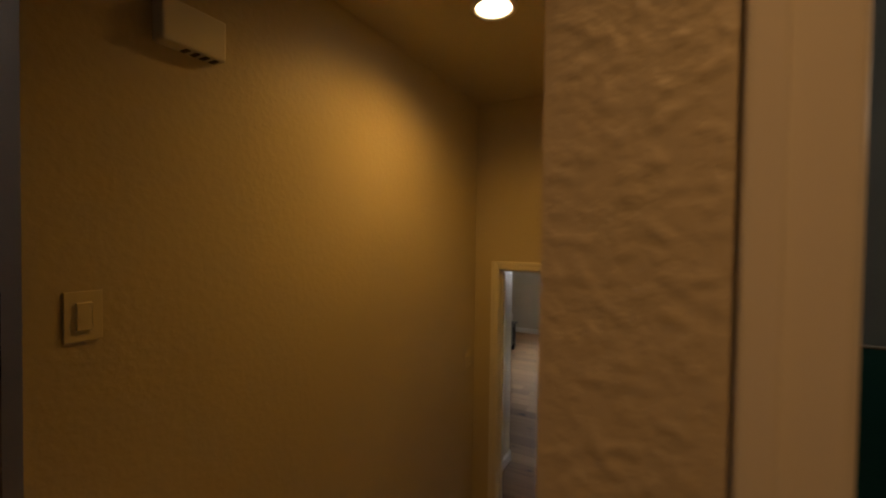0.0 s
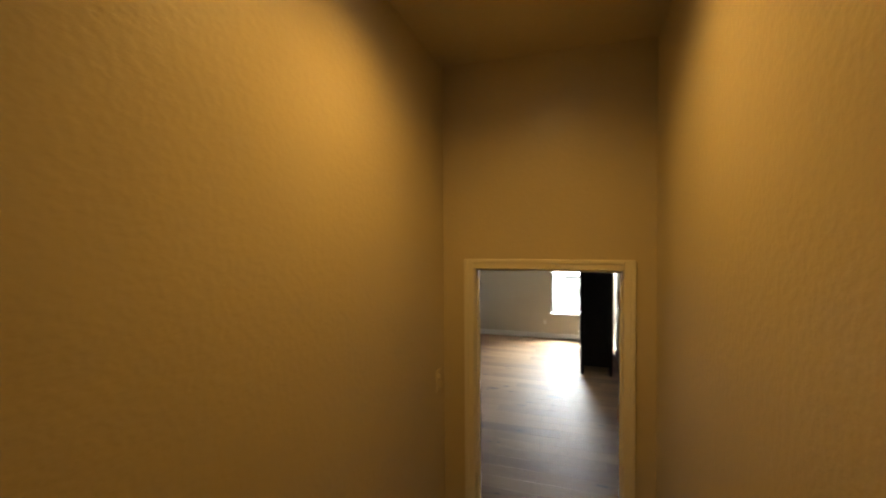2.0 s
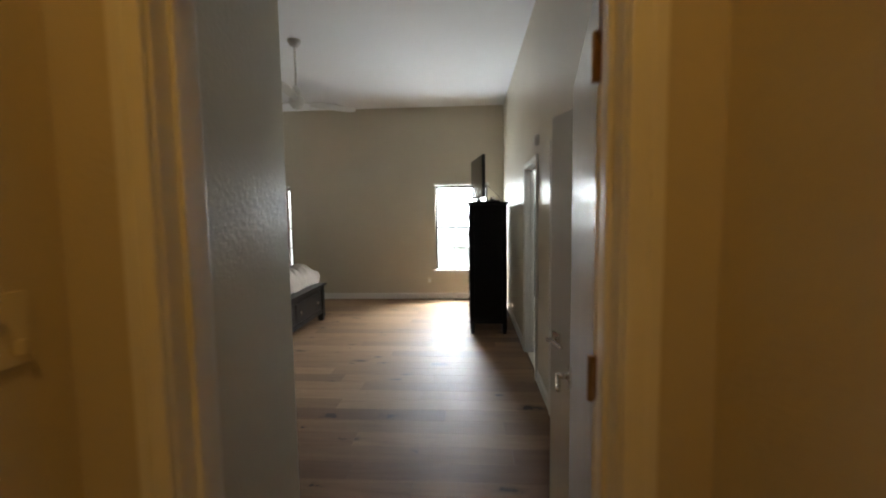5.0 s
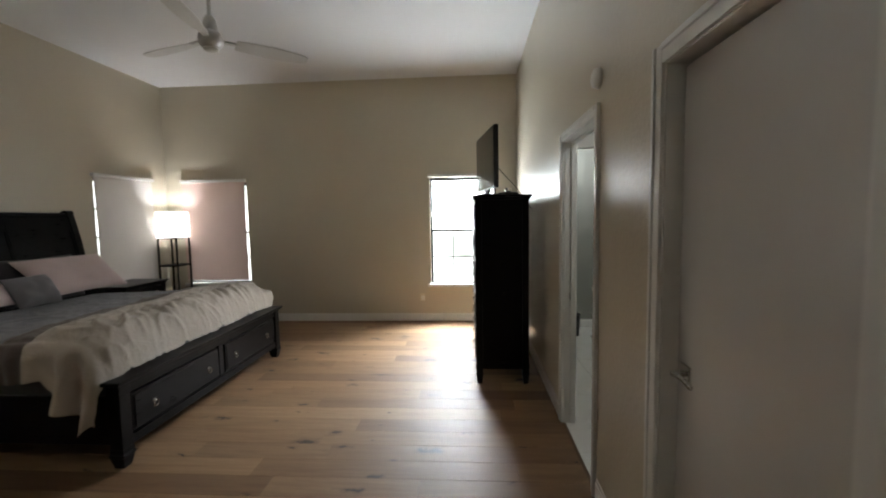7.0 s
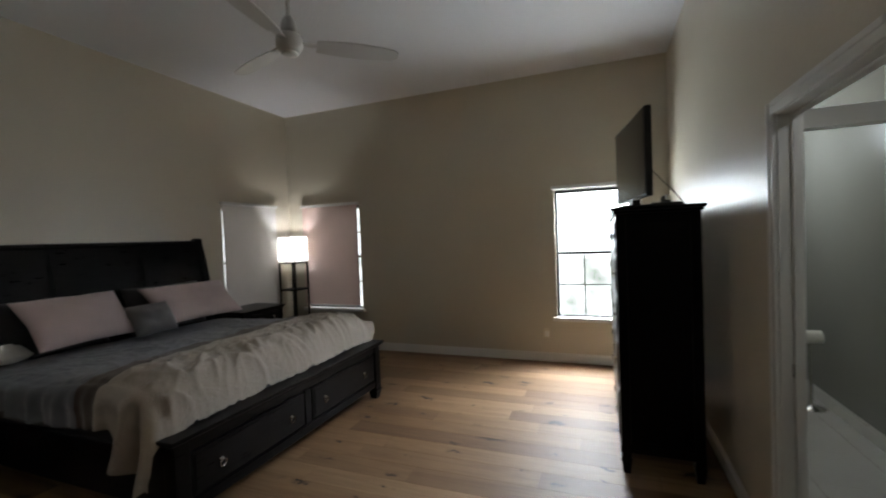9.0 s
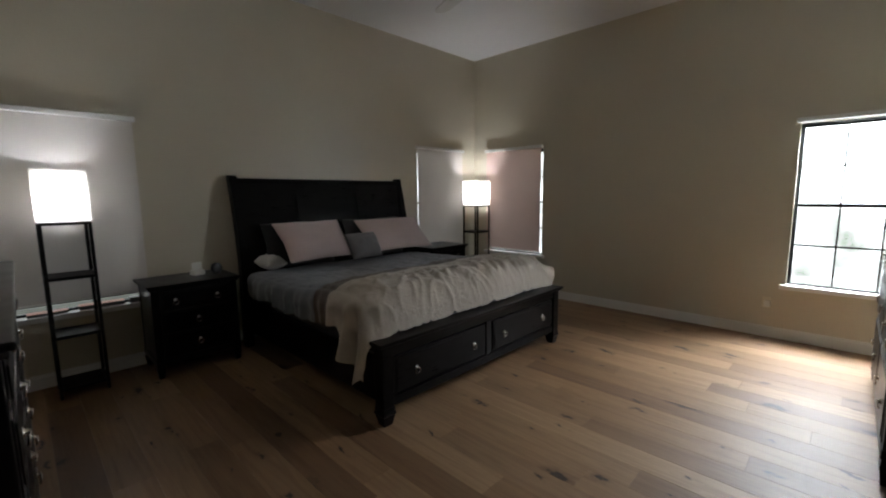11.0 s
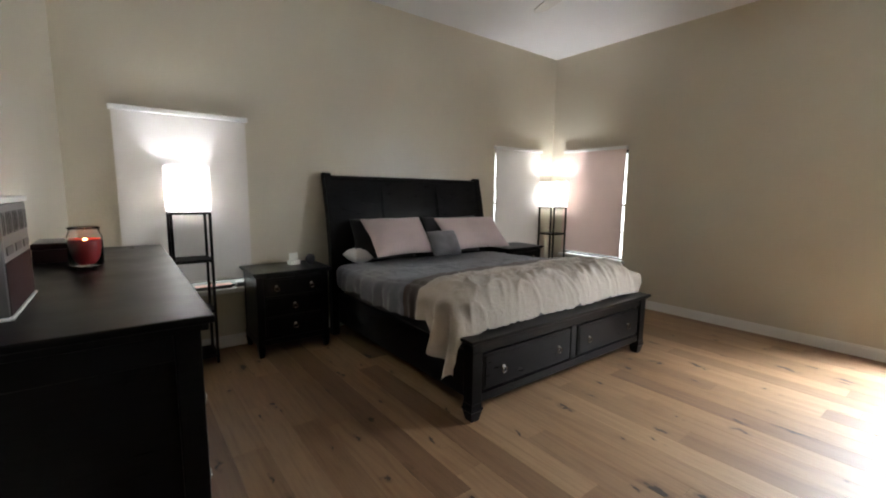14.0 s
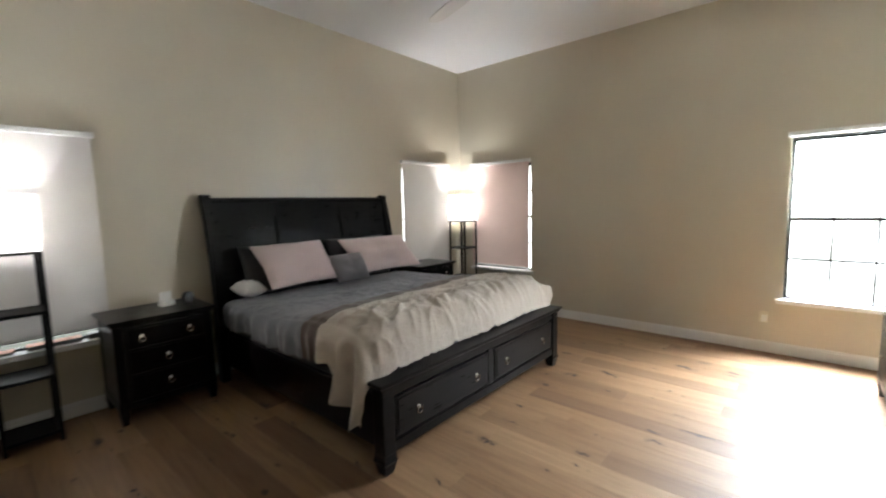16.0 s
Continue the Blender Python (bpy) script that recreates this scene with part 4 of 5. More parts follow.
HY0, HY1 = 3.165, 5.33
head_strip("headboard_panel", HY0 + 0.05, HY1 - 0.05, 0.25, 1.60, 0.0, 0.03)
for y0, y1 in ((HY0, HY0 + 0.075), (HY1 - 0.075, HY1)):
    head_strip("headboard_post", y0, y1, 0.0, 1.692, 0.026, 0.079)
for y0, y1 in ((HY0 + 0.66, HY0 + 0.74), (HY1 - 0.74, HY1 - 0.66)):
    head_strip("headboard_stile", y0, y1, 0.5, 1.58, 0.021, 0.026)
head_strip("headboard_rail", HY0 + 0.07, HY1 - 0.07, 1.50, 1.63, 0.016, 0.03)
head_strip("headboard_rail", HY0 + 0.07, HY1 - 0.07, 0.60, 0.72, 0.016, 0.03)
for y0, y1 in ((HY0 + 0.075, HY0 + 0.66), (HY0 + 0.74, HY1 - 0.74), (HY1 - 0.66, HY1 - 0.075)):
    for c0, c1 in ((y0, y0 + 0.014), (y1 - 0.014, y1)):
        head_strip("panel_bead", c0, c1, 0.72, 1.50, 0.012, 0.016)
    head_strip("panel_bead", y0 + 0.014, y1 - 0.014, 1.486, 1.50, 0.012, 0.016)
    head_strip("panel_bead", y0 + 0.014, y1 - 0.014, 0.72, 0.734, 0.012, 0.016)
bm = bmesh.new()
xr = head_x(1.655)
add_rod(bm, (xr - 0.01, HY0 + 0.07, 1.648), (xr - 0.01, HY1 - 0.07, 1.648), 0.030, 20)
part("rolled_top_rail", bm, M_BLACK, bed)
for y in (HY0 + 0.0375, HY1 - 0.0375):
    bm = bmesh.new()
    add_rod(bm, (xr - 0.012, y - 0.041, 1.668), (xr - 0.012, y + 0.041, 1.668), 0.036, 20)
    part("scroll_end", bm, M_BLACK, bed)
for y0, y1 in ((BY0 + 0.03, BY0 + 0.06), (BY1 - 0.06, BY1 - 0.03)):
    box("side_rail", (-5.06, BXF - 0.02, y0, y1, 0.14, 0.46), M_BLACK, bed, 0.004)
# footboard: posts, frame, two drawers, moulded cap
for py in (BY0 + 0.045, BY1 - 0.045):
    bm = bmesh.new()
    add_box(bm, BXF - 0.045, BXF + 0.045, py - 0.045, py + 0.045, 0.125, 0.53, 0.005, 2)
    part("footboard_post", bm, M_BLACK, bed)
    bm = leg_mesh(0.092, 0.126, 0.68)
    bm.transform(Matrix.Translation((BXF, py, 0)))
    part("foot", bm, M_BLACK, bed)
box("footboard_back", (BXF - 0.04, BXF + 0.005, BY0 + 0.091, BY1 - 0.091, 0.13, 0.53), M_BLACK, bed, 0.002)
box("bottom_rail", (BXF - 0.02, BXF + 0.034, BY0 + 0.091, BY1 - 0.091, 0.12, 0.185), M_BLACK, bed, 0.006, "", 2)
box("top_rail", (BXF - 0.02, BXF + 0.034, BY0 + 0.091, BY1 - 0.091, 0.468, 0.532), M_BLACK, bed, 0.005, "", 2)
mid = (BY0 + BY1) / 2
box("centre_stile", (BXF - 0.02, BXF + 0.030, mid - 0.035, mid + 0.035, 0.186, 0.467), M_BLACK, bed, 0.004)
for y0, y1 in ((BY0 + 0.105, mid - 0.05), (mid + 0.05, BY1 - 0.105)):
    w = y1 - y0
    drawer(bed, BXF + 0.022, y0, y1, 0.20, 0.452, ((y0 + 0.2 * w, y1 - 0.16 * w) if y0 < mid - 0.2 else (y0 + 0.16 * w, y1 - 0.2 * w), 1))
bm = bmesh.new()
add_box(bm, BXF - 0.062, BXF + 0.062, BY0 - 0.02, BY1 + 0.02, 0.533, 0.549, 0.005, 2)
add_box(bm, BXF - 0.078, BXF + 0.078, BY0 - 0.035, BY1 + 0.035, 0.549, 0.573, 0.008, 3)
part("footboard_cap", bm, M_BLACK, bed)

mattress = tagged(box("mattress", (-5.04, BXF - 0.13, BY0 + 0.07, BY1 - 0.07, 0.33, 0.70), M_MATTRESS, None, 0.06, "", 4), "thick dark mattress under the bedclothes", "mattress")
box("box_spring", (-5.04, BXF - 0.055, BY0 + 0.075, BY1 - 0.075, 0.12, 0.329), M_MATTRESS, mattress, 0.02, "", 2)


def smooth_step(a, b, v):
    v = min(1.0, max(0.0, (v - a) / (b - a)))
    return v * v * (3 - 2 * v)


def build_duvet():
    """One cloth: puffy on top, draped over both sides, resting on the footboard cap, its near corner hanging out in a point."""
    root = thing("duvet", (0, 0, 0), "rumpled slate grey and beige duvet with a taupe band", "duvet")
    x0, x1 = -4.98, BXF - 0.035
    ya, yb = BY0 + 0.03, BY1 - 0.03
    nx, nt, ns = 170, 170, 34
    cols = []
    for i in range(nx + 1):
        u0 = i / nx
        row = []
        for j in range(-ns, nt + ns + 1):
            v = min(1.0, max(0.0, j / nt))
            u = u0 - 0.095 * (v - 0.5) * 4 * u0 * (1 - u0) * 1.18
            x = x0 + (x1 - x0) * u
            fat = 0.060 + 0.105 * smooth_step(0.35, 0.80, u)
            end = min(1.0, (x1 - x) / 0.22)
            fall = (1 - math.sqrt(max(0.0, 1 - (1 - end) ** 2))) * (fat + 0.122)
            tip = smooth_step(0.76, 0.95, u) * (1 - 0.35 * smooth_step(0.98, 1.0, u))
            if 0 <= j <= nt:
                y = ya + 0.015 + (yb - ya - 0.03) * v
                edge = min(1.0, min(v, 1 - v) / 0.12)
                puff = fat * (0.72 + 0.28 * math.sqrt(max(0.0, 1 - (1 - edge) ** 2)))
                k = smooth_step(0.70, 0.90, u)
                warp = 2.2 * noise.noise(Vector((x * 2.3, y * 1.9, 9.0)))
                near_end = smooth_step(0.74, 0.93, u)
                slant = y + 0.35 * (x - x1) * noise.noise(Vector((y * 1.7, 3.0, 7.0))) * 2
                gather = 0.34 * (1 - abs(math.sin(slant * 12 + warp * 2.0))) ** 4 + 0.22 * (1 - abs(math.sin(slant * 25 + warp * 3.0 + 1.0))) ** 4
                gather *= 0.10 + 1.5 * abs(noise.noise(Vector((y * 3.3, x * 1.5, 2.0))))
                wx, wy = x + 0.10 * noise.noise(Vector((x * 3, y * 3, 31.0))), y + 0.10 * noise.noise(Vector((x * 3, y * 3, 44.0)))
                crinkle = (1 - min(1.0, abs(noise.noise(Vector((wx * 3.4 + wy * 1.6, wy * 5.2 - wx, 14.0)))) * 4.5)) ** 2
                crinkle += 0.6 * (1 - min(1.0, abs(noise.noise(Vector((wx * 8.5 - wy * 3, wy * 9.0 + wx * 2, 25.0)))) * 4.0)) ** 2
                crease = 0.050 * k * near_end * gather
                across = crinkle * (0.008 + 0.024 * k) * smooth_step(0.0, 0.15, u)
                wr = 0.034 * (0.6 * noise.noise(Vector((x * 1.9, y * 2.0, 0.3))) + 0.3 * noise.noise(Vector((x * 5.0, y * 4.0, 5.1))))
                fine = (0.003 + 0.004 * k) * noise.noise(Vector((x * 17, y * 15, 3.0)))
                row.append((x + 0.012 * k * warp * (1 - end), y, 0.70 + puff + (wr + crease + across + fine) * (0.7 + 0.3 * end) - fall))
                continue
            near = j < 0
            q = (-j if near else j - nt) / ns
            if near:
                peak = max(0.0, 1 - abs(u - 0.968) / (0.17 if u < 0.968 else 0.06))
                drop = 0.25 + 0.05 * smooth_step(0.3, 0.6, u) + 0.012 * math.sin(u * 21) + 0.25 * peak ** 0.85
            else:
                drop = 0.28 * (1 - 0.7 * smooth_step(0.8, 1.0, u))
            sway = (0.026 * math.sin(x * 21 + 1.6 * math.sin(x * 6)) + 0.012 * math.sin(x * 47)) * q + 0.010 * noise.noise(Vector((x * 9, q * 4, 6.0)))
            rad = 0.10
            d = q * drop
            a = min(d / rad, math.pi / 2)
            out = rad * 0.62 * math.sin(a) + 0.010 + sway * (0.7 + 1.5 * tip) + 0.060 * tip * q
            z = 0.70 + fat * 0.72 - rad * (1 - math.cos(a)) - max(0.0, d - rad * math.pi / 2) - fall * (1 - q * 0.6)
            row.append((x - 0.015 * tip * q, (ya + 0.010 - out) if near else (yb - 0.010 + out), z))
        cols.append(row)
    width = len(cols[0])
    for nm, mat, lo, hi, lab in (("grey_section", M_DUVET_GREY, 0.0, 0.590, "slate grey cotton"), ("band", M_DUVET_BAND, 0.590, 0.700, "taupe brown band"), ("beige_section", M_DUVET_BEIGE, 0.700, 1.0, "creased beige damask")):
        i0, i1 = round(lo * nx), round(hi * nx)
        bm = bmesh.new()
        grid = [[bm.verts.new(cols[i][j]) for j in range(width)] for i in range(i0, i1 + 1)]
        for a, b in zip(grid, grid[1:]):
            for j in range(width - 1):
                bm.faces.new((a[j], b[j], b[j + 1], a[j + 1]))
        part(nm, bm, mat, root, lab, True)
    return root


build_duvet()


def pillow(name, at, size, rot, mat, label, seed, flap=0.03):
    """A plump cushion lying in its own xy plane with pinched corners and a seam."""
    w, h, t = size
    bm = bmesh.new()
    n = 22
    top, bot = {}, {}
    for i in range(n + 1):
        for j in range(n + 1):
            u, v = 2 * i / n - 1, 2 * j / n - 1
            e = max(0.0, (1 - abs(u) ** 2.6) * (1 - abs(v) ** 2.6)) ** 0.55
            pin = 1 - 0.07 * (1 - abs(u)) * abs(v) - 0.0
            pin2 = 1 - 0.07 * (1 - abs(v)) * abs(u)
            wr = 0.018 * noise.noise(Vector((u * 2.2 + seed, v * 2.2, seed))) * e
            x, y = u * w / 2 * pin2, v * h / 2 * pin
            z = t / 2 * e + wr
            top[i, j] = bm.verts.new((x, y, z + 0.003))
            bot[i, j] = bm.verts.new((x, y, -z * 0.8 - 0.003))
    for i in range(n):
        for j in range(n):
            bm.faces.new((top[i, j], top[i + 1, j], top[i + 1, j + 1], top[i, j + 1]))
            bm.faces.new((bot[i, j], bot[i, j + 1], bot[i + 1, j + 1], bot[i + 1, j]))
    rim = [(i, 0) for i in range(n)] + [(n, j) for j in range(n)] + [(i, n) for i in range(n, 0, -1)] + [(0, j) for j in range(n, 0, -1)]
    for a, b in zip(rim, rim[1:] + rim[:1]):
        bm.faces.new((top[a], bot[a], bot[b], top[b]))
    root = part(name, bm, mat, None, "", True)
    root.matrix_basis = pose(*at, *rot)
    return tagged(root, label, "pillow", "pillows on the bed")


pillow("pillow", (-4.80, 3.83, 1.045), (0.50, 0.76, 0.17), (0, 46, 3), M_PILLOW, "pinkish-beige pillow propped against the headboard", 1.0)
pillow("pillow", (-4.80, 4.87, 1.035), (0.49, 0.90, 0.17), (0, 44, -3), M_PILLOW, "wide pinkish-beige pillow propped against the headboard", 4.0)
pillow("pillow", (-4.985, 3.74, 1.0), (0.46, 0.74, 0.12), (0, 74, 0), M_SOFA, "dark pillow behind the pinkish ones", 7.0)
pillow("pillow", (-4.985, 4.70, 1.0), (0.46, 0.80, 0.12), (0, 74, 0), M_SOFA, "dark pillow behind the pinkish ones", 9.0)
cushion = pillow("cushion", (-4.64, 4.31, 0.955), (0.30, 0.40, 0.20), (0, 60, 4), M_CUSHION, "small slate velvet cushion between the pillows", 12.0)
cushion["category"] = "cushion"
pillow("pillow", (-4.93, 3.40, 0.845), (0.28, 0.20, 0.15), (0, 4, 4), M_SHEET, "white and grey pillow end at the bed's edge", 15.0)


# ---- shelf floor lamps ----
def shelf_lamp(at, label):
    root = thing("shelf_floor_lamp", (at[0], at[1], 0), label, "floor lamp", "shelf floor lamps")
    h = 0.139
    for sx in (-1, 1):
        for sy in (-1, 1):
            box("post", (sx * h - 0.011, sx * h + 0.011, sy * h - 0.011, sy * h + 0.011, 0, 1.32), M_DARKMETAL, root, 0.002)
    for z in (0.06, 0.46, 0.90):
        box("shelf", (-h + 0.011, h - 0.011, -h + 0.011, h - 0.011, z, z + 0.016), M_DARKMETAL, root, 0.002)
        for dims in ((-h + 0.011, h - 0.011, -h - 0.009, -h + 0.009, z - 0.004, z + 0.02), (-h + 0.011, h - 0.011, h - 0.009, h + 0.009, z - 0.004, z + 0.02),
                     (-h - 0.009, -h + 0.009, -h + 0.011, h - 0.011, z - 0.004, z + 0.02), (h - 0.009, h + 0.009, -h + 0.011, h - 0.011, z - 0.004, z + 0.02)):
            box("shelf_rim", dims, M_DARKMETAL, root, 0.002)
    for dims in ((-h + 0.011, h - 0.011, -h - 0.009, -h + 0.009), (-h + 0.011, h - 0.011, h - 0.009, h + 0.009), (-h - 0.009, -h + 0.009, -h + 0.011, h - 0.011), (h - 0.009, h + 0.009, -h + 0.011, h - 0.011)):
        box("top_rim", (*dims, 1.302, 1.32), M_DARKMETAL, root, 0.002)
    box("shelf", (-h + 0.011, h - 0.011, -h + 0.011, h - 0.011, 1.303, 1.317), M_DARKMETAL, root, 0.002)
    bm = bmesh.new()
    s = 0.150
    v0 = [bm.verts.new((a * s, b * s, 1.325)) for a, b in ((-1, -1), (1, -1), (1, 1), (-1, 1))]
    v1 = [bm.verts.new((a * s, b * s, 1.70)) for a, b in ((-1, -1), (1, -1), (1, 1), (-1, 1))]
    for i in range(4):
        bm.faces.new((v0[i], v0[(i + 1) % 4], v1[(i + 1) % 4], v1[i]))
    part("shade", bm, M_SHADE, root, "white linen box shade, lit from inside")
    bm = bmesh.new()
    add_rod(bm, (-0.13, 0, 1.34), (0.13, 0, 1.34), 0.005)
    add_rod(bm, (0, 0, 1.335), (0, 0, 1.42), 0.016, 12)
    part("socket", bm, M_DARKMETAL, root)
    bm = bmesh.new()
    bmesh.ops.create_uvsphere(bm, u_segments=14, v_segments=10, radius=0.028, matrix=Matrix.Translation((0, 0, 1.45)))
    part("bulb", bm, M_BULB, root, "glowing bulb", True)
    return root


shelf_lamp(LAMP_A, "black shelf floor lamp, glowing white box shade, before a window")
shelf_lamp(LAMP_B, "black shelf floor lamp glowing in the far corner")

# ---- small things ----
cup = thing("jar_candle", (-3.19, 1.35, 1.189), "lit red jar candle in clear glass on the dresser", "candle")
bm = bmesh.new()
add_turned(bm, [(0.050, 0.0), (0.057, 0.006), (0.058, 0.118), (0.054, 0.130), (0.050, 0.138), (0.050, 0.150), (0.053, 0.153), (0.053, 0.158), (0.048, 0.158), (0.046, 0.138), (0.051, 0.128), (0.0545, 0.116), (0.0535, 0.010), (0.0, 0.010)], 32, cap=False)
jar = part("jar", bm, M_GLASS, cup, "clear glass jar", True)
jar.visible_shadow = False
bm = bmesh.new()
add_turned(bm, [(0.0525, 0.011), (0.0535, 0.108), (0.049, 0.109), (0.043, 0.092), (0.002, 0.088)], 28)
part("wax", bm, M_WAX, cup, "red wax")
bm = bmesh.new()
add_rod(bm, (0, 0, 0.087), (0.001, 0.001, 0.097), 0.0012, 6)
part("wick", bm, M_DARK, cup)
bm = bmesh.new()
add_turned(bm, [(0.001, 0.095), (0.0032, 0.099), (0.0028, 0.105), (0.0005, 0.112)], 10, (0.001, 0.001, 0))
part("flame", bm, glow("candle_flame", (1.0, 0.55, 0.15), 40.0), cup, "small flame", True)
point_lamp("candle_light", (-3.189, 1.351, 1.296), 0.5, (1.0, 0.45, 0.15), 0.006)

tray = thing("keepsake_box", (-3.47, 1.235, 1.189), "dark maroon lacquer box on the dresser", "box", rz=0)
box("body", (-0.12, 0.12, -0.065, 0.065, 0, 0.055), M_MAROON, tray, 0.006, "", 2)
box("lid", (-0.123, 0.123, -0.068, 0.068, 0.056, 0.082), M_MAROON, tray, 0.008, "", 3)

pb = thing("printed_box", (-2.505, 1.215, 1.189), "pale printed carton with a dark red lower half on the dresser", "box")
box("body", (-0.17, 0.17, -0.045, 0.04, 0.008, 0.272), M_CARD, pb, 0.003)
box("base", (-0.176, 0.176, -0.05, 0.046, 0, 0.008), M_TRIM, pb, 0.002, "pale base edge")
box("lid", (-0.175, 0.175, -0.05, 0.046, 0.273, 0.288), M_TRIM, pb, 0.003, "white lid")
box("lower_print", (-0.168, 0.168, 0.0402, 0.0416, 0.010, 0.135), M_CARD_RED, pb, 0, "dark red print")
for k in range(8):
    x = -0.16 + k * 0.04 + (0.006 if k % 2 else 0)
    bm = bmesh.new()
    for dims in ((x, x + 0.024, 0.246, 0.252), (x, x + 0.024, 0.198, 0.204), (x, x + 0.006, 0.204, 0.246), (x + 0.018, x + 0.024, 0.204, 0.246)):
        add_box(bm, dims[0], dims[1], 0.0402, 0.0416, dims[2], dims[3])
    part("print_window", bm, M_CARD_DARK, pb)
for k in range(3):
    box("print_bar", (-0.158 + k * 0.11, -0.08 + k * 0.11, 0.0402, 0.0416, 0.150, 0.170), M_CARD_DARK, pb, 0)

ns = thing("tissue_pack", (-5.12, 2.80, 0.785), "small white packet standing on the nightstand", "packet", rz=12)
box("body", (-0.04, 0.04, -0.05, 0.05, 0, 0.045), M_WHITE_PLASTIC, ns, 0.008, "", 2)
box("card", (-0.012, 0.0, -0.045, 0.045, 0.045, 0.115), M_WHITE_PLASTIC, ns, 0.002)
clock = thing("alarm_clock", (-5.06, 2.945, 0.785), "small round black alarm clock on the nightstand", "clock", rz=20)
bm = bmesh.new()
add_turned(bm, [(0.046, -0.022), (0.05, -0.015), (0.05, 0.012), (0.042, 0.02)], 26)
bm.transform(Matrix.Translation((0, 0, 0.052)) @ Matrix.Rotation(radians(90), 4, 'Y'))
part("body", bm, M_DARK, clock, "", True)
box("foot", (-0.02, 0.02, -0.03, 0.03, 0, 0.008), M_DARK, clock, 0.002)

for k, (yy, ln, mt, lab) in enumerate(((1.78, 0.24, M_PAPER, "red and white booklet on the window sill"), (2.12, 0.30, M_PAPER, "orange-red booklet on the window sill"), (2.36, 0.10, M_CARD, "white packet on the window sill"))):
    bk = thing("booklet", (XH - 0.03, yy, 0.582), lab, "booklet", "things on the window sill")
    box("pages", (-0.05, 0.045, -ln / 2, ln / 2, 0, 0.016 + 0.012 * k), M_CARD, bk, 0.002)
    box("cover", (-0.052, 0.048, -ln / 2 - 0.002, ln / 2 + 0.002, 0.0165 + 0.012 * k, 0.0195 + 0.012 * k), mt, bk, 0.001)

# bathroom: tissue stand and a waste bin
st = thing("toilet_paper_stand", (0.93, 6.14, 0), "chrome pedestal stand with a white paper roll on top", "paper stand")
bm = bmesh.new()
add_turned(bm, [(0.10, 0.0), (0.10, 0.008), (0.03, 0.02), (0.012, 0.035), (0.012, 0.56), (0.02, 0.57)], 28)
part("pedestal", bm, M_CHROME, st, "", True)
bm = bmesh.new()
add_rod(bm, (-0.075, 0, 0.625), (0.075, 0, 0.625), 0.055, 24)
part("paper_roll", bm, M_WHITE_PLASTIC, st, "white paper roll")
bn = thing("waste_bin", (0.62, 6.25, 0), "small dark waste bin on the bathroom floor", "bin")
bm = bmesh.new()
add_turned(bm, [(0.09, 0.0), (0.11, 0.27), (0.115, 0.275), (0.108, 0.275), (0.088, 0.01)], 24)
part("shell", bm, M_DARK, bn, "", True)
wd = thing("white_tub", (0.42, 5.95, 0), "small white rounded tub on the bathroom floor", "tub")
bm = bmesh.new()
add_turned(bm, [(0.06, 0.0), (0.10, 0.02), (0.11, 0.10), (0.085, 0.18), (0.03, 0.205)], 24)
part("shell", bm, M_WHITE_PLASTIC, wd, "", True)

# upper rooms: what shows past the stairwell corners
so = thing("sofa", (-6.4, -1.9, LZ), "dark upholstered sofa in the living room", "sofa", rz=90)
box("base", (-1.0, 1.0, -0.42, 0.42, 0.08, 0.42), M_SOFA, so, 0.04, "", 3)
box("back", (-1.0, 1.0, 0.28, 0.48, 0.42, 0.88), M_SOFA, so, 0.06, "", 3)
for a, b in ((-1.0, -0.8), (0.8, 1.0)):
    box("arm", (a, b, -0.42, 0.28, 0.42, 0.62), M_SOFA, so, 0.05, "", 3)
for a in (-0.9, 0.9):
    for b in (-0.36, 0.36):
        box("leg", (a - 0.03, a + 0.03, b - 0.03, b + 0.03, 0, 0.08), M_SOFA, so, 0.004)
pic = tagged(new("framed_picture"), "pale framed picture on the living room wall", "picture")
box("frame", (-7.079, -7.05, -2.15, -1.35, LZ + 1.25, LZ + 1.8), M_DARK, pic, 0.004)
box("mount", (-7.0495, -7.046, -2.11, -1.39, LZ + 1.29, LZ + 1.76), M_CARD, pic, 0.001)
tw = thing("hanging_towel", (0.31, -1.02, LZ), "teal towel hanging on a wall rail", "towel")
bm = bmesh.new()
n = 16
vs = []
for i in range(n + 1):
    x = -0.16 + 0.5 * i / n
    off = 0.012 * math.sin(i * 1.3)
    vs.append([bm.verts.new((x, -0.035 + off * k, 1.21 - 0.85 * k)) for k in (0, 0.33, 0.66, 1.0)])
for a, b in zip(vs, vs[1:]):
    for j in range(3):
        bm.faces.new((a[j], b[j], b[j + 1], a[j + 1]))
bmesh.ops.solidify(bm, geom=bm.faces[:], thickness=0.014)
part("cloth", bm, M_TEAL, tw, "", True)
bm = bmesh.new()
add_rod(bm, (-0.2, -0.03, 1.215), (0.38, -0.03, 1.215), 0.008)
for x in (-0.2, 0.38):
    add_rod(bm, (x, -0.03, 1.215), (x, 0.019, 1.215), 0.008)
part("rail", bm, M_CHROME, tw)

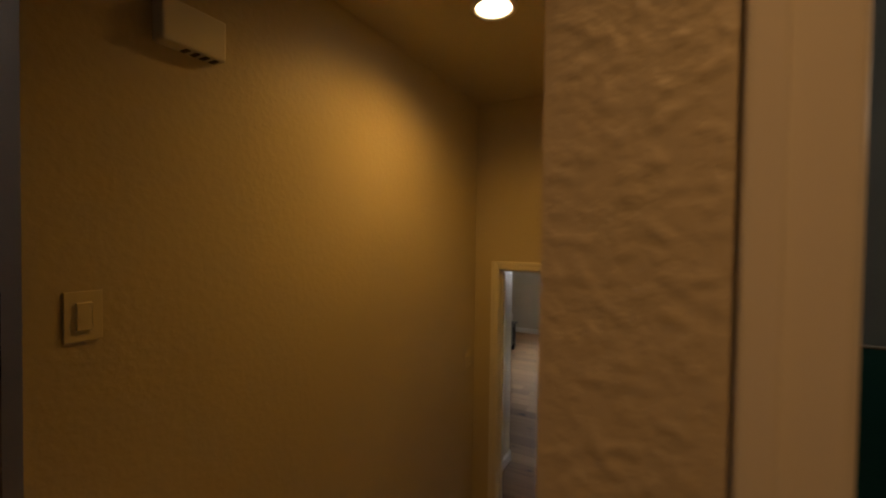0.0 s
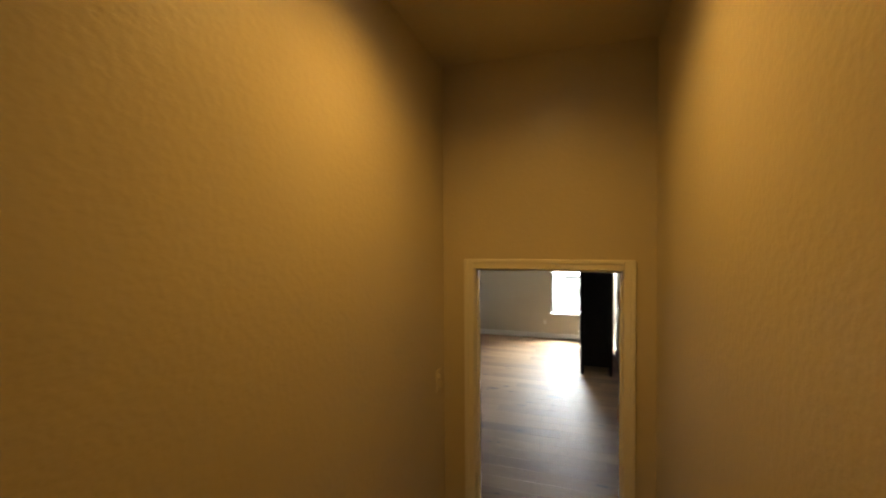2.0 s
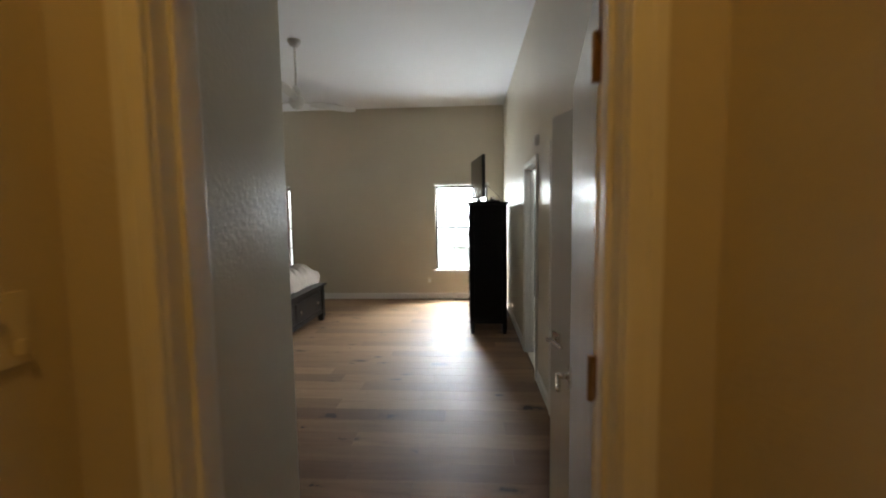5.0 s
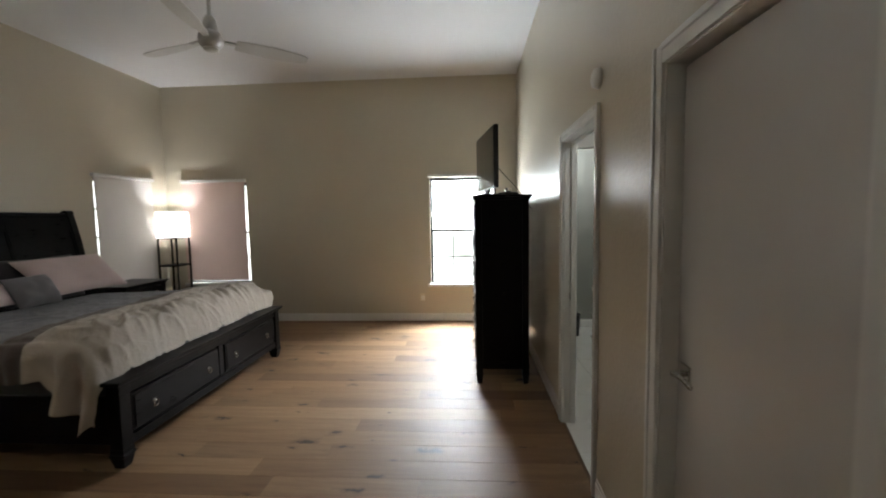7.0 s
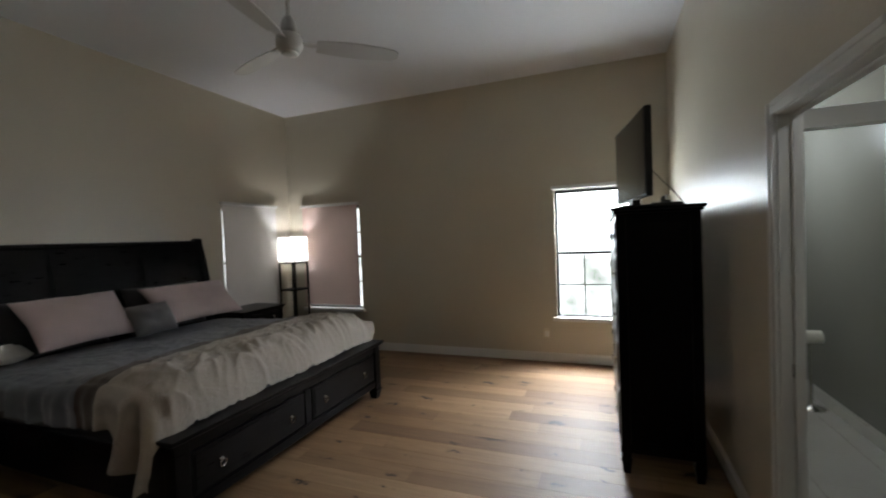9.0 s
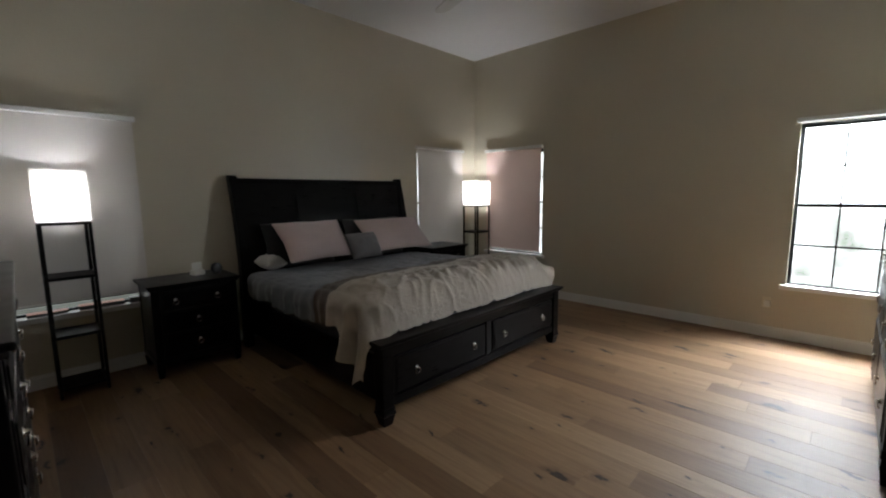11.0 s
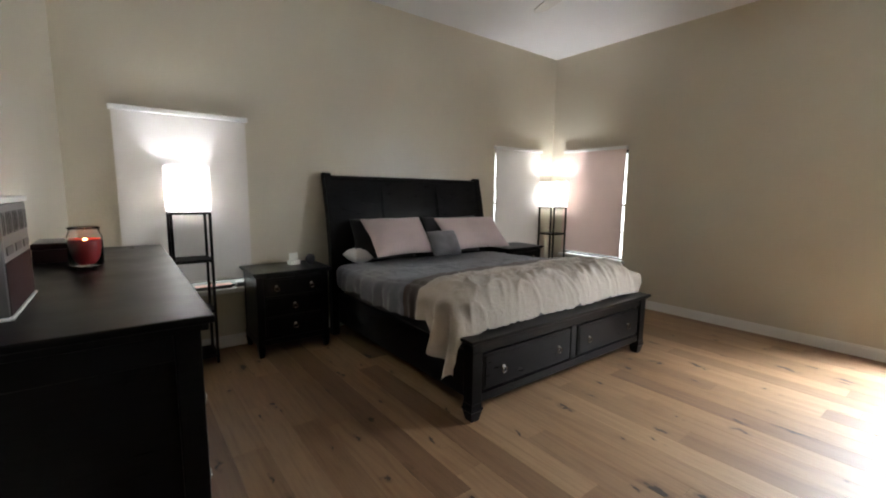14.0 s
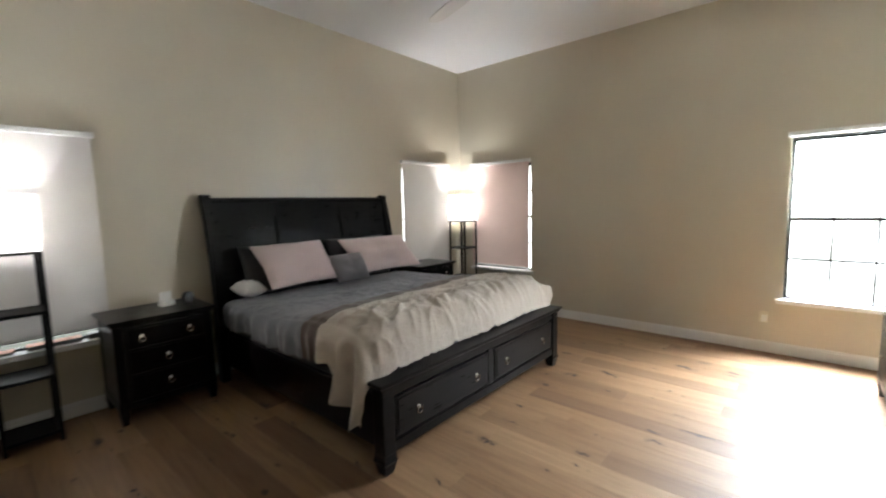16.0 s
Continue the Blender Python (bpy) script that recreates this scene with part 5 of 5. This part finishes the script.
# rough plaster on the free end of the stairwell wall
bm = bmesh.new()
nx, nz = 44, 620
z0, z1 = LZ + 0.12, SC
gr = []
for i in range(nx + 1):
    col = []
    for k in range(nz + 1):
        n1 = noise.noise(Vector((i * 0.16, k * 0.30, 1.0))) + 0.5 * noise.noise(Vector((i * 0.30, k * 0.42, 4.0)))
        lump = smooth_step(0.05, 0.45, n1) * 0.0011 + 0.0006 * noise.noise(Vector((i * 0.7, k * 0.9, 8.0)))
        col.append(bm.verts.new((SR + 0.0005 + 0.129 * i / nx, SE + 0.003 - lump * min(1, i / 3, (nx - i) / 3), z0 + (z1 - z0) * k / nz)))
    gr.append(col)
for a, b in zip(gr, gr[1:]):
    for k in range(nz):
        bm.faces.new((a[k], b[k], b[k + 1], a[k + 1]))
tagged(part("wall_end_plaster", bm, M_STAIR_WALL, None, "", True), "rough trowelled plaster on the end of the stairwell wall", "wall", kind="structure")


# ---- floor boards ----
PLANK = {}


def plank_mesh(length, width):
    key = (round(length, 3), round(width, 3))
    if key not in PLANK:
        bm = bmesh.new()
        e = 0.0007
        l, w = key
        lo = [bm.verts.new((x, y, -0.012)) for x, y in ((0, 0), (l, 0), (l, w), (0, w))]
        md = [bm.verts.new((x, y, -e)) for x, y in ((0, 0), (l, 0), (l, w), (0, w))]
        tp = [bm.verts.new((x, y, 0)) for x, y in ((e, e), (l - e, e), (l - e, w - e), (e, w - e))]
        for a, b in ((lo, md), (md, tp)):
            for i in range(4):
                bm.faces.new((a[i], a[(i + 1) % 4], b[(i + 1) % 4], b[i]))
        bm.faces.new(tp)
        me = bpy.data.meshes.new("floor_plank")
        bm.to_mesh(me)
        bm.free()
        me.materials.append(M_OAK)
        PLANK[key] = me
    return PLANK[key]


def boards(root, x0, x1, y0, y1, width=0.185):
    rnd = random.Random(11)
    y = y0
    while y < y1 - 0.01:
        w = min(width, y1 - y) - 0.0005
        x = x0 - rnd.random() * 1.1
        while x < x1 - 0.005:
            l = rnd.choice((0.9, 1.35, 1.65, 1.95, 2.2, 2.2))
            a, b = max(x, x0), min(x + l, x1)
            if b - a > 0.02:
                ob = new("plank", plank_mesh(b - a - 0.001, w))
                ob.location = (a, y, 0)
                ob.parent = root
            x += l
        y += width


floor = slab("floor_bedroom", (XH, XR + 0.02, SY, YF, -0.35, -0.0122), M_SUBFLOOR, "knotty honey oak plank floor with visible joints", "floor")
boards(floor, XH, XR, YD, YF)
boards(floor, XP, XR, SY + 0.02, YD)
floor2 = slab("floor_stair_foot", (SL, SR, NOSE + 0.87, SY, -0.35, -0.0122), M_SUBFLOOR, "oak plank floor at the foot of the steps", "floor")
boards(floor2, SL, SR, NOSE + 0.87, SY + 0.02)
floor3 = slab("floor_bath", (XR + 0.02, 1.62, 2.56, YF, -0.35, -0.0042), M_SUBFLOOR, "pale tiled bathroom floor", "floor")
bm = bmesh.new()
add_box(bm, 0, 0.447, 0, 0.447, -0.004, 0.0, 0.0015)
tile_me = bpy.data.meshes.new("floor_tile")
bm.to_mesh(tile_me)
bm.free()
tile_me.materials.append(M_TILE)
for i in range(4):
    for k in range(10):
        if XR + 0.02 + 0.45 * i < 1.5 and 2.6 + 0.45 * k < 6.9:
            t = new("tile", tile_me)
            t.location = (XR + 0.021 + 0.45 * i, 2.60 + 0.45 * k, 0)
            t.parent = floor3
slab("floor_closet", (XR + 0.095, XR + 0.87, SY, 2.56, -0.35, 0.0), M_CARPET, "plain closet floor", "floor")
